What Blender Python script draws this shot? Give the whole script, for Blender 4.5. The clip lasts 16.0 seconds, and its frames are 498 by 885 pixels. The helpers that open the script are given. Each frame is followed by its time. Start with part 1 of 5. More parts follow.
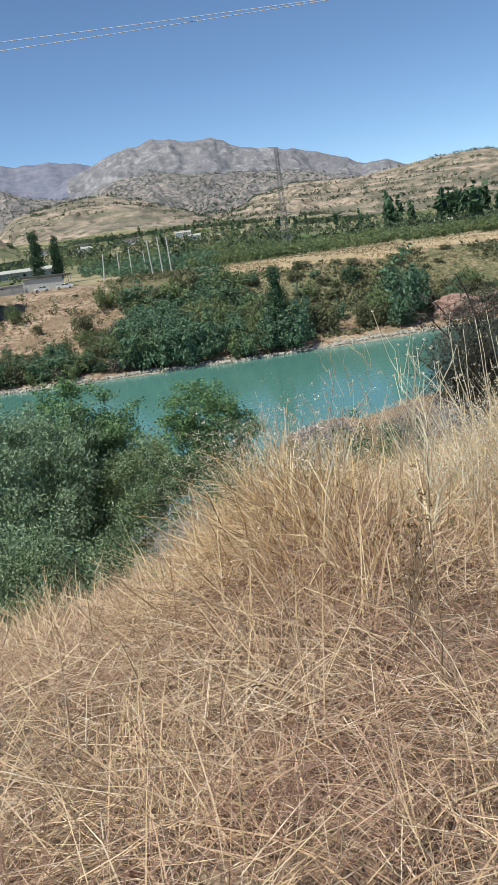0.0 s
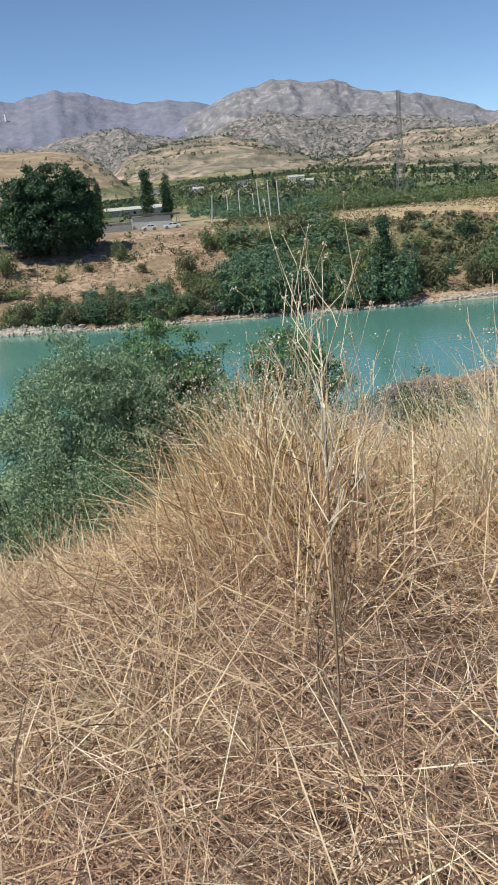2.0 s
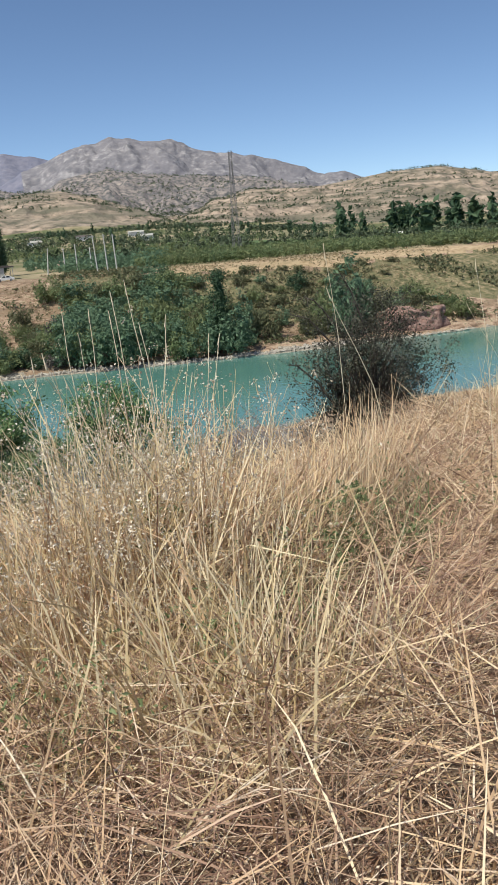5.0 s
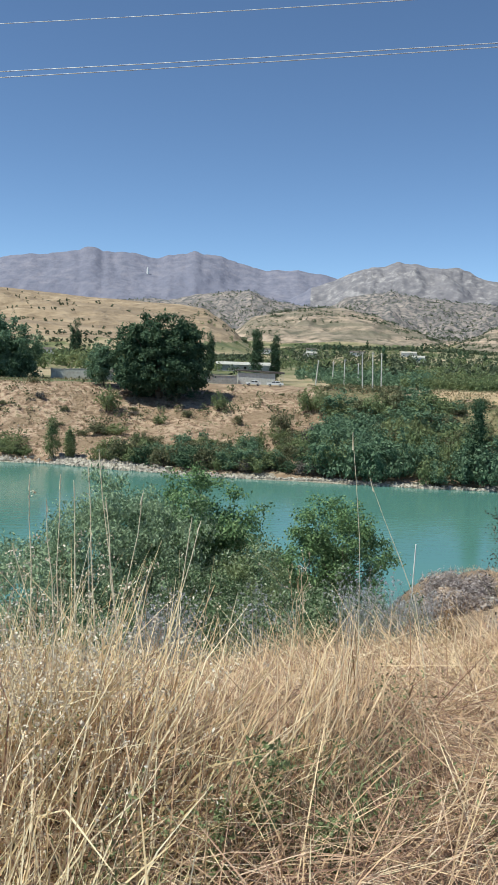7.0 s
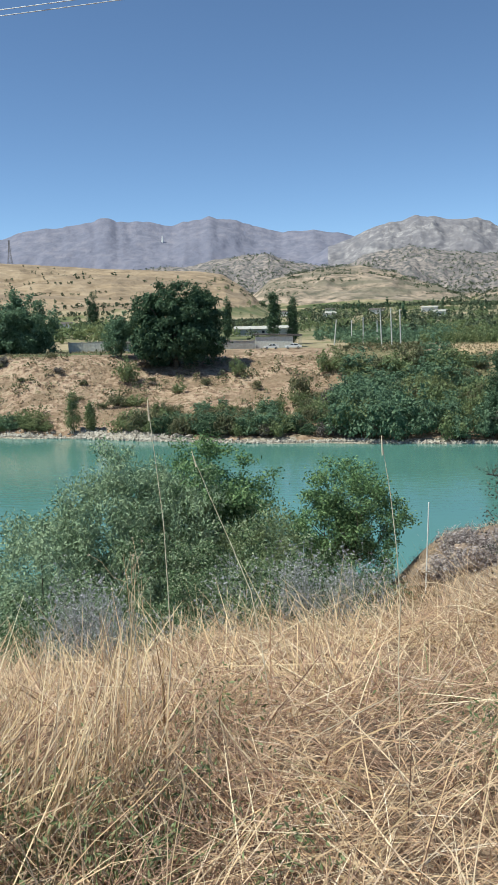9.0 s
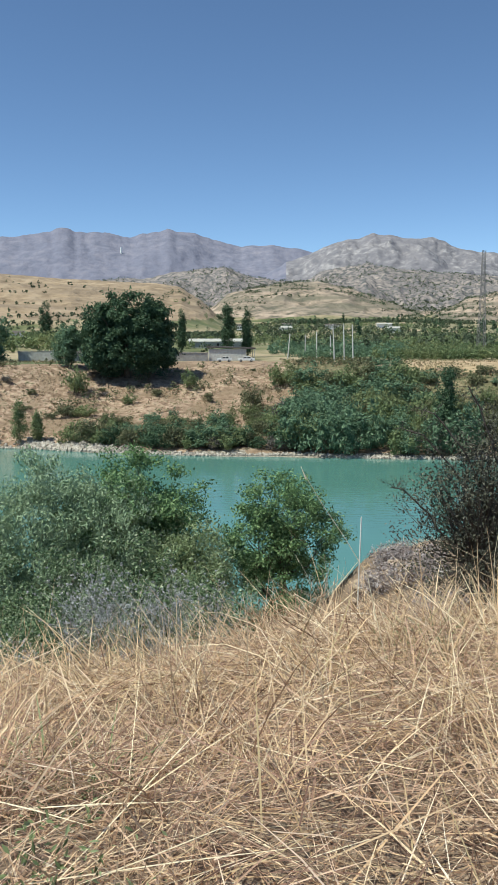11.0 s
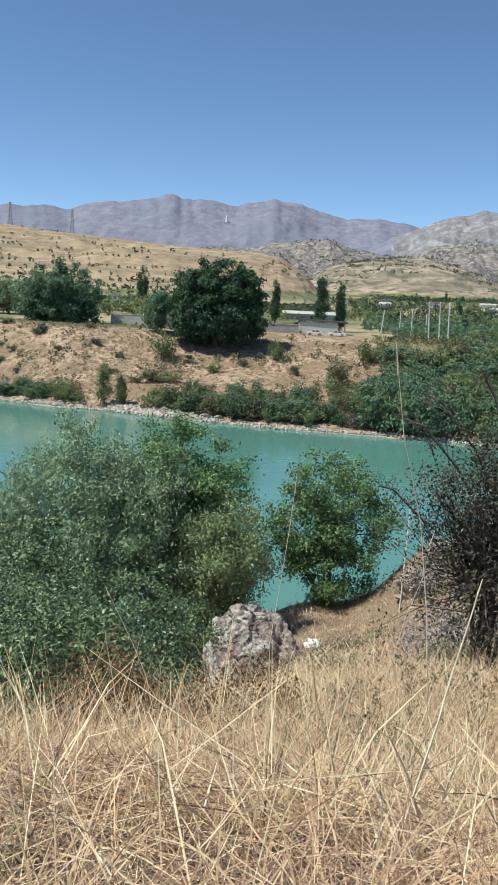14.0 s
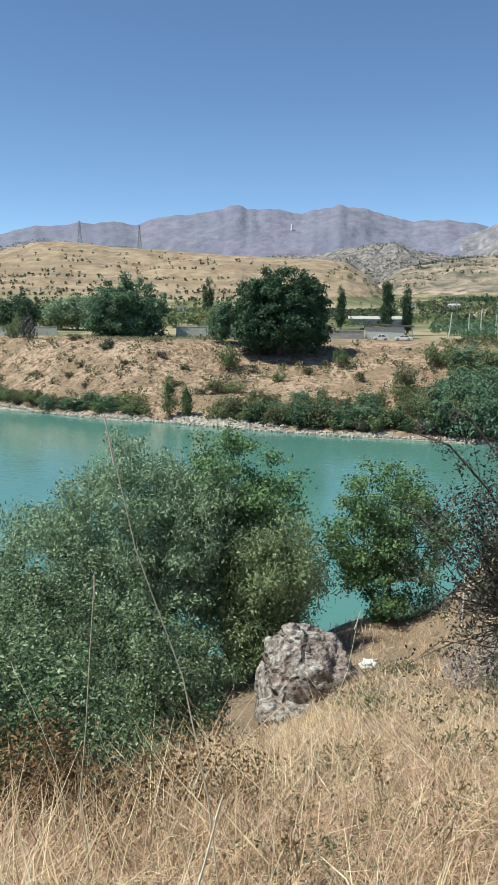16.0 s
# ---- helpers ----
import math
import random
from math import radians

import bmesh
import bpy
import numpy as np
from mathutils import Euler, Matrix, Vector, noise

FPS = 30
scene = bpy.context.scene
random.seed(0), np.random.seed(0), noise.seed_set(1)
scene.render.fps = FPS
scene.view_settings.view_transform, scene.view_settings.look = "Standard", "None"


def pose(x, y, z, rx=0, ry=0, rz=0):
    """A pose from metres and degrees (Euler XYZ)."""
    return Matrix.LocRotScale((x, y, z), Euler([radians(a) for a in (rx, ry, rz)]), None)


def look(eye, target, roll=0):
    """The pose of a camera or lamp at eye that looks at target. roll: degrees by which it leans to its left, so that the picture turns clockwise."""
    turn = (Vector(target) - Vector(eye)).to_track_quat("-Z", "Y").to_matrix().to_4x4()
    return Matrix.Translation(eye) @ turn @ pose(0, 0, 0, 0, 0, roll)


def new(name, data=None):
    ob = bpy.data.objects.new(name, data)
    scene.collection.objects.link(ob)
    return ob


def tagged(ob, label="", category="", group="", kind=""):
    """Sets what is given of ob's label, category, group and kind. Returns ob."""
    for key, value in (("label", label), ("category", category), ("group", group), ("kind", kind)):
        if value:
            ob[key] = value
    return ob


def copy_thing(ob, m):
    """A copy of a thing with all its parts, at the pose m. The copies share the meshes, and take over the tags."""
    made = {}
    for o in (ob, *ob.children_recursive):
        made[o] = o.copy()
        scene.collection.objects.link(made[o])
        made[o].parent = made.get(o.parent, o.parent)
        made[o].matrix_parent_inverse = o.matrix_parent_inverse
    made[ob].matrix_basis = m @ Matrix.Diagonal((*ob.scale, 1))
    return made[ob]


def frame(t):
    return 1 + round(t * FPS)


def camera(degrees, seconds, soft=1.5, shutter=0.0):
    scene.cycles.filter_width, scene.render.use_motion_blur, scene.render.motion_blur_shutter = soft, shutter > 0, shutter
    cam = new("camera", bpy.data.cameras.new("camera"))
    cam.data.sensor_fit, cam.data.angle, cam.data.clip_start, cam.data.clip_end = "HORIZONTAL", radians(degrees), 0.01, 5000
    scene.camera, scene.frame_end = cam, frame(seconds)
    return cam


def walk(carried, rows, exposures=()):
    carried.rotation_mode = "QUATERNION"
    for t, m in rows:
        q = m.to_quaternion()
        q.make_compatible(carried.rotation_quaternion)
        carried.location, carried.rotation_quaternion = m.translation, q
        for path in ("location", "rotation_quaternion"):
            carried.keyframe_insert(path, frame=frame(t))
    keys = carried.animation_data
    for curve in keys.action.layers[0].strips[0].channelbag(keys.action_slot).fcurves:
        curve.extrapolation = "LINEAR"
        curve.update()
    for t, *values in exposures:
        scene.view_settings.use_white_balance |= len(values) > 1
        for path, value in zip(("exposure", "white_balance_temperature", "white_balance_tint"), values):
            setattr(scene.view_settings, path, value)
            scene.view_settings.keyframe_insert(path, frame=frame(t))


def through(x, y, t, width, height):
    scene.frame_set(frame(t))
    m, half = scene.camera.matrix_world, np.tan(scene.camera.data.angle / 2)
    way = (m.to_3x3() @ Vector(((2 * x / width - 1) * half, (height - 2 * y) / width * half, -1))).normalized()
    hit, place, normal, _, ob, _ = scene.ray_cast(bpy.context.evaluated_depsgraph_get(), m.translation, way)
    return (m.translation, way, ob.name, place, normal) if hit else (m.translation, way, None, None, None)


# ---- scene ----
cam = camera(33.78, 16.0)


def held(x, y, z, yaw, pitch, roll):
    """A pose from the heading to the left of +y, the tilt upwards and the lean of the hand."""
    return pose(x, y, z) @ pose(0, 0, 0, 0, 0, yaw) @ pose(0, 0, 0, 90 + pitch, 0, 0) @ pose(0, 0, 0, 0, 0, roll)


STEPS = [
    (0, -5.074, -2.546, 21.591, -15.298, -13.829, -7.502),
    (0.5, -4.875, -2.387, 21.561, -9.651, -14.427, -5.770),
    (1, -4.628, -2.200, 21.493, -7.908, -14.542, -3.980),
    (1.5, -4.360, -1.973, 21.375, -4.217, -15.756, -5.709),
    (2, -4.101, -1.728, 21.272, -7.974, -16.624, -5.077),
    (2.5, -3.878, -1.411, 21.155, -7.187, -17.098, -4.629),
    (3, -3.691, -1.177, 21.010, -16.049, -17.913, -2.950),
    (3.5, -3.504, -1.019, 20.882, -18.323, -13.519, -5.325),
    (3.7, -3.389, -0.987, 20.861, -20.644, -14.756, -5.676),
    (5.8, -1.710, -0.943, 21.102, -13.671, -11.320, -0.128),
    (6, -1.575, -0.916, 21.126, -8.089, -10.434, -1.460),
    (6.5, -1.249, -0.792, 21.157, -6.387, -7.835, 1.135),
    (7, -0.996, -0.609, 21.237, -1.649, -5.548, 1.845),
    (7.5, -0.755, -0.453, 21.230, 2.997, -4.591, 2.134),
    (8, -0.519, -0.290, 21.236, 0.655, -4.420, 2.768),
    (8.5, -0.258, -0.127, 21.212, 0.448, -6.865, 1.387),
    (9, -0.000, 0.000, 21.200, 0.135, -8.021, -1.382),
    (9.5, 0.218, 0.206, 21.138, -4.456, -8.358, -0.552),
    (10, 0.509, 0.443, 21.090, -4.470, -7.105, -0.261),
    (10.2, 0.654, 0.527, 21.056, -3.765, -7.095, -0.392),
    (12.3, 2.394, 2.218, 20.776, -2.696, -7.582, -0.082),
    (12.5, 2.565, 2.392, 20.756, -2.335, -7.828, -0.067),
    (13, 2.941, 2.845, 20.772, 3.731, -9.182, 0.154),
    (13.5, 3.321, 3.240, 20.768, 3.936, -9.232, 0.826),
    (14, 3.561, 3.534, 20.793, 3.507, -9.148, 2.662),
    (14.5, 3.830, 3.770, 20.858, 10.605, -8.236, 1.080),
    (15, 4.030, 4.106, 20.871, 10.863, -8.371, 1.792),
    (15.5, 4.219, 4.327, 20.909, 8.780, -8.287, 1.617),
    (16, 4.433, 4.594, 20.925, 8.539, -8.720, 0.411),
]
EXPOSURES = [(0, 0.15, 5900, 3), (0.5, 0.26, 5900, 3), (1, 0.17, 5900, 3), (2, 0.12, 6000, 5), (2.5, 0.08, 6150, 8), (3, 0.04, 6150, 8), (3.5, -0.02, 6150, 8), (6, 0.14, 6050, 4), (6.5, 0.06, 5870, 2), (7, 0.22, 5900, 2), (9, 0.26, 5900, 1), (10, 0.23, 5880, 1), (12.5, 0.26, 5880, 1), (16, 0.31, 5900, 1)]
walk(cam, [(t, held(*p)) for t, *p in STEPS], EXPOSURES)

# ---- world and sun ----
SUN_EL, SUN_AZ = 60.0, -112.0          # degrees above the horizon, bearing clockwise from +y
world = bpy.data.worlds.new("sky")
scene.world = world
world.use_nodes = True
wn = world.node_tree.nodes
sky = wn.new("ShaderNodeTexSky")
sky.sky_type, sky.sun_disc = "NISHITA", False
sky.sun_elevation, sky.sun_rotation = radians(SUN_EL), radians(SUN_AZ)
sky.altitude, sky.air_density, sky.dust_density, sky.ozone_density = 1500, 0.7, 0.0, 1.1
wn["Background"].inputs["Strength"].default_value = 0.115
world.node_tree.links.new(sky.outputs[0], wn["Background"].inputs["Color"])
sun = new("sun", bpy.data.lights.new("sun", "SUN"))
sun.data.energy, sun.data.angle, sun.data.color = 5.2, radians(0.53), (1.0, 0.925, 0.77)
_a, _e = radians(SUN_AZ), radians(SUN_EL)
sun.matrix_world = look(Vector((math.sin(_a) * math.cos(_e), math.cos(_a) * math.cos(_e), math.sin(_e))) * 100, (0, 0, 0))

# ---- small tools ----
rng = np.random.default_rng(7)


def hashed(ix, iy, seed):
    h = (ix.astype(np.int64) * 374761393 + iy.astype(np.int64) * 668265263 + seed * 974634653) & 0xFFFFFFFF
    h = ((h ^ (h >> 13)) * 1274126177) & 0xFFFFFFFF
    return ((h ^ (h >> 16)) & 0xFFFF) / 65535.0


def value_noise(x, y, seed=0):
    """Smooth noise from 0 to 1."""
    ix, iy = np.floor(x), np.floor(y)
    fx, fy = x - ix, y - iy
    fx, fy = fx * fx * fx * (fx * (fx * 6 - 15) + 10), fy * fy * fy * (fy * (fy * 6 - 15) + 10)
    a, b = hashed(ix, iy, seed), hashed(ix + 1, iy, seed)
    c, d = hashed(ix, iy + 1, seed), hashed(ix + 1, iy + 1, seed)
    return (a * (1 - fx) + b * fx) * (1 - fy) + (c * (1 - fx) + d * fx) * fy


def fractal(x, y, size, octaves=5, seed=0, ridged=False):
    """Layered noise, about -1 to 1, whose largest forms are size metres across."""
    out, amp, total = 0.0 * x, 1.0, 0.0
    for k in range(octaves):
        n = value_noise(x / size * 2**k + 13.7 * k, y / size * 2**k - 7.3 * k, seed + k) * 2 - 1
        out = out + amp * (1 - 2 * np.abs(n) if ridged else n)
        total += amp
        amp *= 0.5
    return out / total


def smooth(a, b, x):
    t = np.clip((x - a) / (b - a), 0, 1)
    return t * t * (3 - 2 * t)


def fast_mesh(name, verts, faces, materials=(), index=None, flat=True):
    """A mesh from arrays of places and of triangles or quads."""
    me = bpy.data.meshes.new(name)
    faces = np.asarray(faces, np.int32)
    n, k = faces.shape
    me.vertices.add(len(verts))
    me.vertices.foreach_set("co", np.asarray(verts, np.float32).ravel())
    me.loops.add(n * k)
    me.loops.foreach_set("vertex_index", faces.ravel())
    me.polygons.add(n)
    me.polygons.foreach_set("loop_start", np.arange(0, n * k, k, dtype=np.int32))
    if index is not None:
        me.polygons.foreach_set("material_index", np.asarray(index, np.int32))
    me.polygons.foreach_set("use_smooth", np.full(n, not flat))
    for m in materials:
        me.materials.append(m)
    me.update(calc_edges=True)
    return me


def part(name, bm, material, parent=None, label=""):
    """Links a bmesh as one mesh object under a thing or a part."""
    me = bpy.data.meshes.new(name)
    bm.to_mesh(me)
    bm.free()
    me.materials.append(material)
    ob = new(name, me)
    ob.parent = parent
    return tagged(ob, label)


def mesh_part(name, me, parent=None, label=""):
    ob = new(name, me)
    ob.parent = parent
    return tagged(ob, label)


def thing(name, place, label, category, group="", turn=0.0, scale=1.0):
    ob = new(name)
    ob.empty_display_size = 0.2
    ob.matrix_basis = pose(*place, 0, 0, turn) @ Matrix.Scale(scale, 4)
    return tagged(ob, label, category, group)


# ---- landform ----
WATER = 0.0
GX = [-60, -30, -12, -5, -2, 0.5, 5, 12, 20, 40, 80]
GY = [-40, -12, 0, 4, 6, 8, 15, 25, 36, 46, 52, 58]
BANK = np.array([
    [20, 19.5, 18.5, 17, 16, 15, 11, 6, 2.5, 0.8, -0.5, -2],
    [20, 19.5, 18.7, 17.3, 16.2, 15, 11, 6, 2.5, 0.8, -0.5, -2],
    [21, 20.5, 19.1, 17.7, 16.7, 15.6, 11.8, 6.5, 3, 1.2, -0.5, -2],
    [21.4, 20.9, 19.6, 18.6, 17.8, 16.7, 12.5, 7.2, 4, 2, 0, -2],
    [21.4, 20.8, 19.65, 19.2, 18.5, 17.3, 13.6, 8.6, 4.4, 2.8, 0.3, -2],
    [21.4, 20.8, 19.6, 19.35, 18.9, 17.6, 14.0, 9.4, 4.6, 3.6, 0.6, -2],
    [21.5, 21.0, 20.0, 19.4, 19.0, 17.9, 15.2, 11.6, 7.0, 5.6, 2.5, -2],
    [22, 21.6, 20.6, 20.2, 19.7, 18.8, 16.2, 12.4, 9.4, 8.6, 4, -2],
    [22.4, 22, 21, 20.7, 20.4, 19.8, 17.8, 14.5, 12, 10, 4, -2],
    [22.4, 22, 21.5, 21, 20.6, 20, 18, 15, 12, 9.5, 4, -2],
    [22.4, 22, 21.5, 21, 20.6, 20, 18, 15, 12, 9.5, 4, -2],
])


def cubic_table(x, y):
    """The near bank's height, smoothly between the spots of BANK."""
    def spans(v, at):
        at = np.asarray(at, float)
        i = np.clip(np.searchsorted(at, v) - 1, 0, len(at) - 2)
        f = np.clip((v - at[i]) / (at[i + 1] - at[i]), 0, 1)
        return i, f
    i, f = spans(x, GX)
    j, g = spans(y, GY)
    f = f * f * (3 - 2 * f) * 0.6 + f * 0.4
    return (BANK[i, j] * (1 - f) + BANK[i + 1, j] * f) * (1 - g) + (BANK[i, j + 1] * (1 - f) + BANK[i + 1, j + 1] * f) * g


def far_shore(x):
    return np.interp(x, [-300, -150, -79, -62, -47, -35, -20, 0, 15, 35, 54, 75, 130, 300], [330, 225, 179, 170, 164, 161, 155, 148.5, 147, 142, 140.5, 139.5, 140, 170])


def lip(x):
    """How far the bank's edge lies behind the far shore."""
    return np.interp(x, [-200, -75, -50, -35, -20, 0, 30, 60, 90], [27, 27, 31, 40, 56, 66, 62, 52, 46])


# Ridges fitted to the skyline seen from the camera: a chosen distance, the depth of their front and back slopes, and
# their height as degrees over the eye by bearing.
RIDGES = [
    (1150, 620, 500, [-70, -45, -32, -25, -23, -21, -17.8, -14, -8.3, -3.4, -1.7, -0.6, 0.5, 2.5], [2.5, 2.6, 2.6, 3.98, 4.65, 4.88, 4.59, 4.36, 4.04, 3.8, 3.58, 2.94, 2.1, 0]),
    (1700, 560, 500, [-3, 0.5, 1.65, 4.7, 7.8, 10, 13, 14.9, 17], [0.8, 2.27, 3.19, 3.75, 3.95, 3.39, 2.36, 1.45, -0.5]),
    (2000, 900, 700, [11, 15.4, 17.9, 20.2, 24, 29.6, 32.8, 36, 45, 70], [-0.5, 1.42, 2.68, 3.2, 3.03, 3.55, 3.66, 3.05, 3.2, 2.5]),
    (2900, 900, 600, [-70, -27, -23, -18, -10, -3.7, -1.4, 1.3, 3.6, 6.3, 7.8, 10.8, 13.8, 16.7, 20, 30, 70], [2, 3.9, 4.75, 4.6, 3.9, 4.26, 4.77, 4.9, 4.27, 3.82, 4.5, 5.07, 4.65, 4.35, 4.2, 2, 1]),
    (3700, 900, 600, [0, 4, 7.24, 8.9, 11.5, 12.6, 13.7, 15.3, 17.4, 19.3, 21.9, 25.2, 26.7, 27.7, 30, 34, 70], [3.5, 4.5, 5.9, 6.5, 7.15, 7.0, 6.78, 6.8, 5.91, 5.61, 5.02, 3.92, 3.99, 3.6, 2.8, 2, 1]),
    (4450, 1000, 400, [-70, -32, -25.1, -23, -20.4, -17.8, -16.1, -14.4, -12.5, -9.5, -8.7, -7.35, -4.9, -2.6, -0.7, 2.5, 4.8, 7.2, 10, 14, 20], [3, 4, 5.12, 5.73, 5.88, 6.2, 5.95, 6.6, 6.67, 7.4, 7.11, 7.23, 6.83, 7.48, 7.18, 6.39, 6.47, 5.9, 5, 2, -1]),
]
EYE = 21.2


def ground_height(x, y):
    x, y = np.asarray(x, float), np.asarray(y, float)
    near = cubic_table(x, y + fractal(x, y, 14, 3, 5) * 0.6) + fractal(x, y, 2.2, 3, 11) * 0.10
    near = near + 1.1 * np.exp(-(((x - 10.6) / 1.9) ** 2 + ((y - 44.2) / 2.6) ** 2)) + 0.9 * np.exp(-(((x - 13.6) / 1.8) ** 2 + ((y - 46) / 2.4) ** 2))
    near = near + 0.5 * np.exp(-(((x + 3.4) / 0.6) ** 2 + ((y - 2.7) / 1.6) ** 2)) + 0.24 * np.exp(-(((x + 1.6) / 0.5) ** 2 + ((y - 2.6) / 0.5) ** 2))
    near = near - 0.22 * smooth(3.3, 4.3, y) * (1 - smooth(8, 12, y)) * smooth(-2.4, -1.6, x) * (1 - smooth(0.8, 2, x))
    near = near - 1.1 * np.exp(-(((x - 7.3) / 2.0) ** 2 + ((y - 43) / 4) ** 2))
    near = near - 0.9 * np.exp(-(((x - 2.0) / 1.7) ** 2 + ((y - 28) / 5) ** 2))
    v = y - far_shore(x) + fractal(x, y, 16, 3, 21) * 2.0
    s = v / lip(x)
    far = np.interp(s, [-0.3, 0, 0.05, 0.2, 0.45, 0.8, 1.0, 1.3, 3], [-2.5, -0.15, 0.7, 2.4, 5.6, 12.4, 14.7, 15.2, 15.5])
    far = far + smooth(0.15, 0.6, s) * (1 - smooth(0.9, 1.08, s)) * (fractal(x, y, 9, 4, 31) * 0.9 + fractal(x, y, 26, 2, 33) * 0.8)
    r, az = np.hypot(x, y), np.degrees(np.arctan2(x, y))
    rise = 0.034 - 0.026 * smooth(12, 30, az)
    far = far + np.maximum(r - 265, 0) * rise + smooth(300, 700, r) * fractal(x, y, 130, 3, 41) * 3
    z = np.where(y < 95, near, far)
    z = np.where((np.abs(az) > 75) & (y > 0), np.minimum(z, 25), z)
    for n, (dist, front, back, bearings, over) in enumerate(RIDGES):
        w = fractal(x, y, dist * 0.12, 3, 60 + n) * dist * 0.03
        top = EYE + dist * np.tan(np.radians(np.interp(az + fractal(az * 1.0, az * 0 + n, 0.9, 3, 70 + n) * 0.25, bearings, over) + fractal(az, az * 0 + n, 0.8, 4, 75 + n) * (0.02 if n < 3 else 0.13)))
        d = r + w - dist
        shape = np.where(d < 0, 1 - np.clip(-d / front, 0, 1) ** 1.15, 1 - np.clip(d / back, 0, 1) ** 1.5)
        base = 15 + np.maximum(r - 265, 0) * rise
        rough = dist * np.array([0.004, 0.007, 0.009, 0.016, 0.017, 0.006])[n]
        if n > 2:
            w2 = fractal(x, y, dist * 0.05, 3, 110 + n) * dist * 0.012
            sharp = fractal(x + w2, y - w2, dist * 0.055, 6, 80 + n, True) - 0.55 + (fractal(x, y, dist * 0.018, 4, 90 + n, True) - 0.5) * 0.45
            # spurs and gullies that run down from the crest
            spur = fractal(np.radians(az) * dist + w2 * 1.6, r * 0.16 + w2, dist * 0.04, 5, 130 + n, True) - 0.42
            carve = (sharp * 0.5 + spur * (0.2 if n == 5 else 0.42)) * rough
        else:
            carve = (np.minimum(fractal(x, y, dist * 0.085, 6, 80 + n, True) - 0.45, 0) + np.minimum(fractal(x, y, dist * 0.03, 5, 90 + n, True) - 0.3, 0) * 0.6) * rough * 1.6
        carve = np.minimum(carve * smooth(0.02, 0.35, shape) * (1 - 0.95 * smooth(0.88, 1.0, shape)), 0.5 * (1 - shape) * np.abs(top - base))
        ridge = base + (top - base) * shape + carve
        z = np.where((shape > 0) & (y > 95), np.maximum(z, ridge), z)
    return z


def ground(x, y):
    return float(ground_height(np.array([x], float), np.array([y], float))[0])

# ---- materials ----
def material(name, stops, scale=1.0, detail=6, rough=0.9, bump=0.2, second=None, spec=0.2, source="noise", bump_scale=None, coords="object"):
    """A rough surface: a ramp of base colours over noise, with a second, larger variation (its fourth number lays it in level bands) and a fine relief."""
    m = bpy.data.materials.new(name)
    m.use_nodes = True
    nt, nodes = m.node_tree, m.node_tree.nodes
    b = nodes["Principled BSDF"]
    b.inputs["Roughness"].default_value, b.inputs["Specular IOR Level"].default_value = rough, spec
    where = nodes.new("ShaderNodeNewGeometry")
    tex = nodes.new("ShaderNodeTexNoise")
    tex.inputs["Scale"].default_value, tex.inputs["Detail"].default_value, tex.inputs["Roughness"].default_value = scale, detail, 0.62
    nt.links.new(where.outputs["Position"], tex.inputs["Vector"])
    ramp = nodes.new("ShaderNodeValToRGB")
    for k, (at, col) in enumerate(stops):
        e = ramp.color_ramp.elements[k] if k < 2 else ramp.color_ramp.elements.new(at)
        e.position, e.color = at, (*col, 1)
    if source == "island":
        nt.links.new(where.outputs["Random Per Island"], ramp.inputs[0])
    elif source == "object":
        info = nodes.new("ShaderNodeObjectInfo")
        nt.links.new(info.outputs["Random"], ramp.inputs[0])
    else:
        nt.links.new(tex.outputs["Fac"], ramp.inputs[0])
    col = ramp.outputs[0]
    if second:
        size, tint, amount, *layers = second
        big = nodes.new("ShaderNodeTexNoise")
        big.inputs["Scale"].default_value, big.inputs["Detail"].default_value = size, 4
        if layers:
            mp = nodes.new("ShaderNodeMapping")
            mp.inputs["Scale"].default_value = (1, 1, layers[0])
            nt.links.new(where.outputs["Position"], mp.inputs["Vector"])
            nt.links.new(mp.outputs[0], big.inputs["Vector"])
        else:
            nt.links.new(where.outputs["Position"], big.inputs["Vector"])
        sharp = nodes.new("ShaderNodeMapRange")
        sharp.inputs[1].default_value, sharp.inputs[2].default_value = 0.42, 0.62
        sharp.inputs[4].default_value = amount
        nt.links.new(big.outputs["Fac"], sharp.inputs[0])
        mix = nodes.new("ShaderNodeMix")
        mix.data_type = "RGBA"
        nt.links.new(sharp.outputs[0], mix.inputs[0])
        nt.links.new(col, mix.inputs[6])
        mix.inputs[7].default_value = (*tint, 1)
        col = mix.outputs[2]
    nt.links.new(col, b.inputs["Base Color"])
    if bump:
        fine = nodes.new("ShaderNodeTexNoise")
        fine.inputs["Scale"].default_value, fine.inputs["Detail"].default_value = bump_scale or scale * 2, 8
        nt.links.new(where.outputs["Position"], fine.inputs["Vector"])
        bp = nodes.new("ShaderNodeBump")
        bp.inputs["Strength"].default_value, bp.inputs["Distance"].default_value = bump, 1.0 / (bump_scale or scale * 2)
        nt.links.new(fine.outputs["Fac"], bp.inputs["Height"])
        nt.links.new(bp.outputs[0], b.inputs["Normal"])
    return m


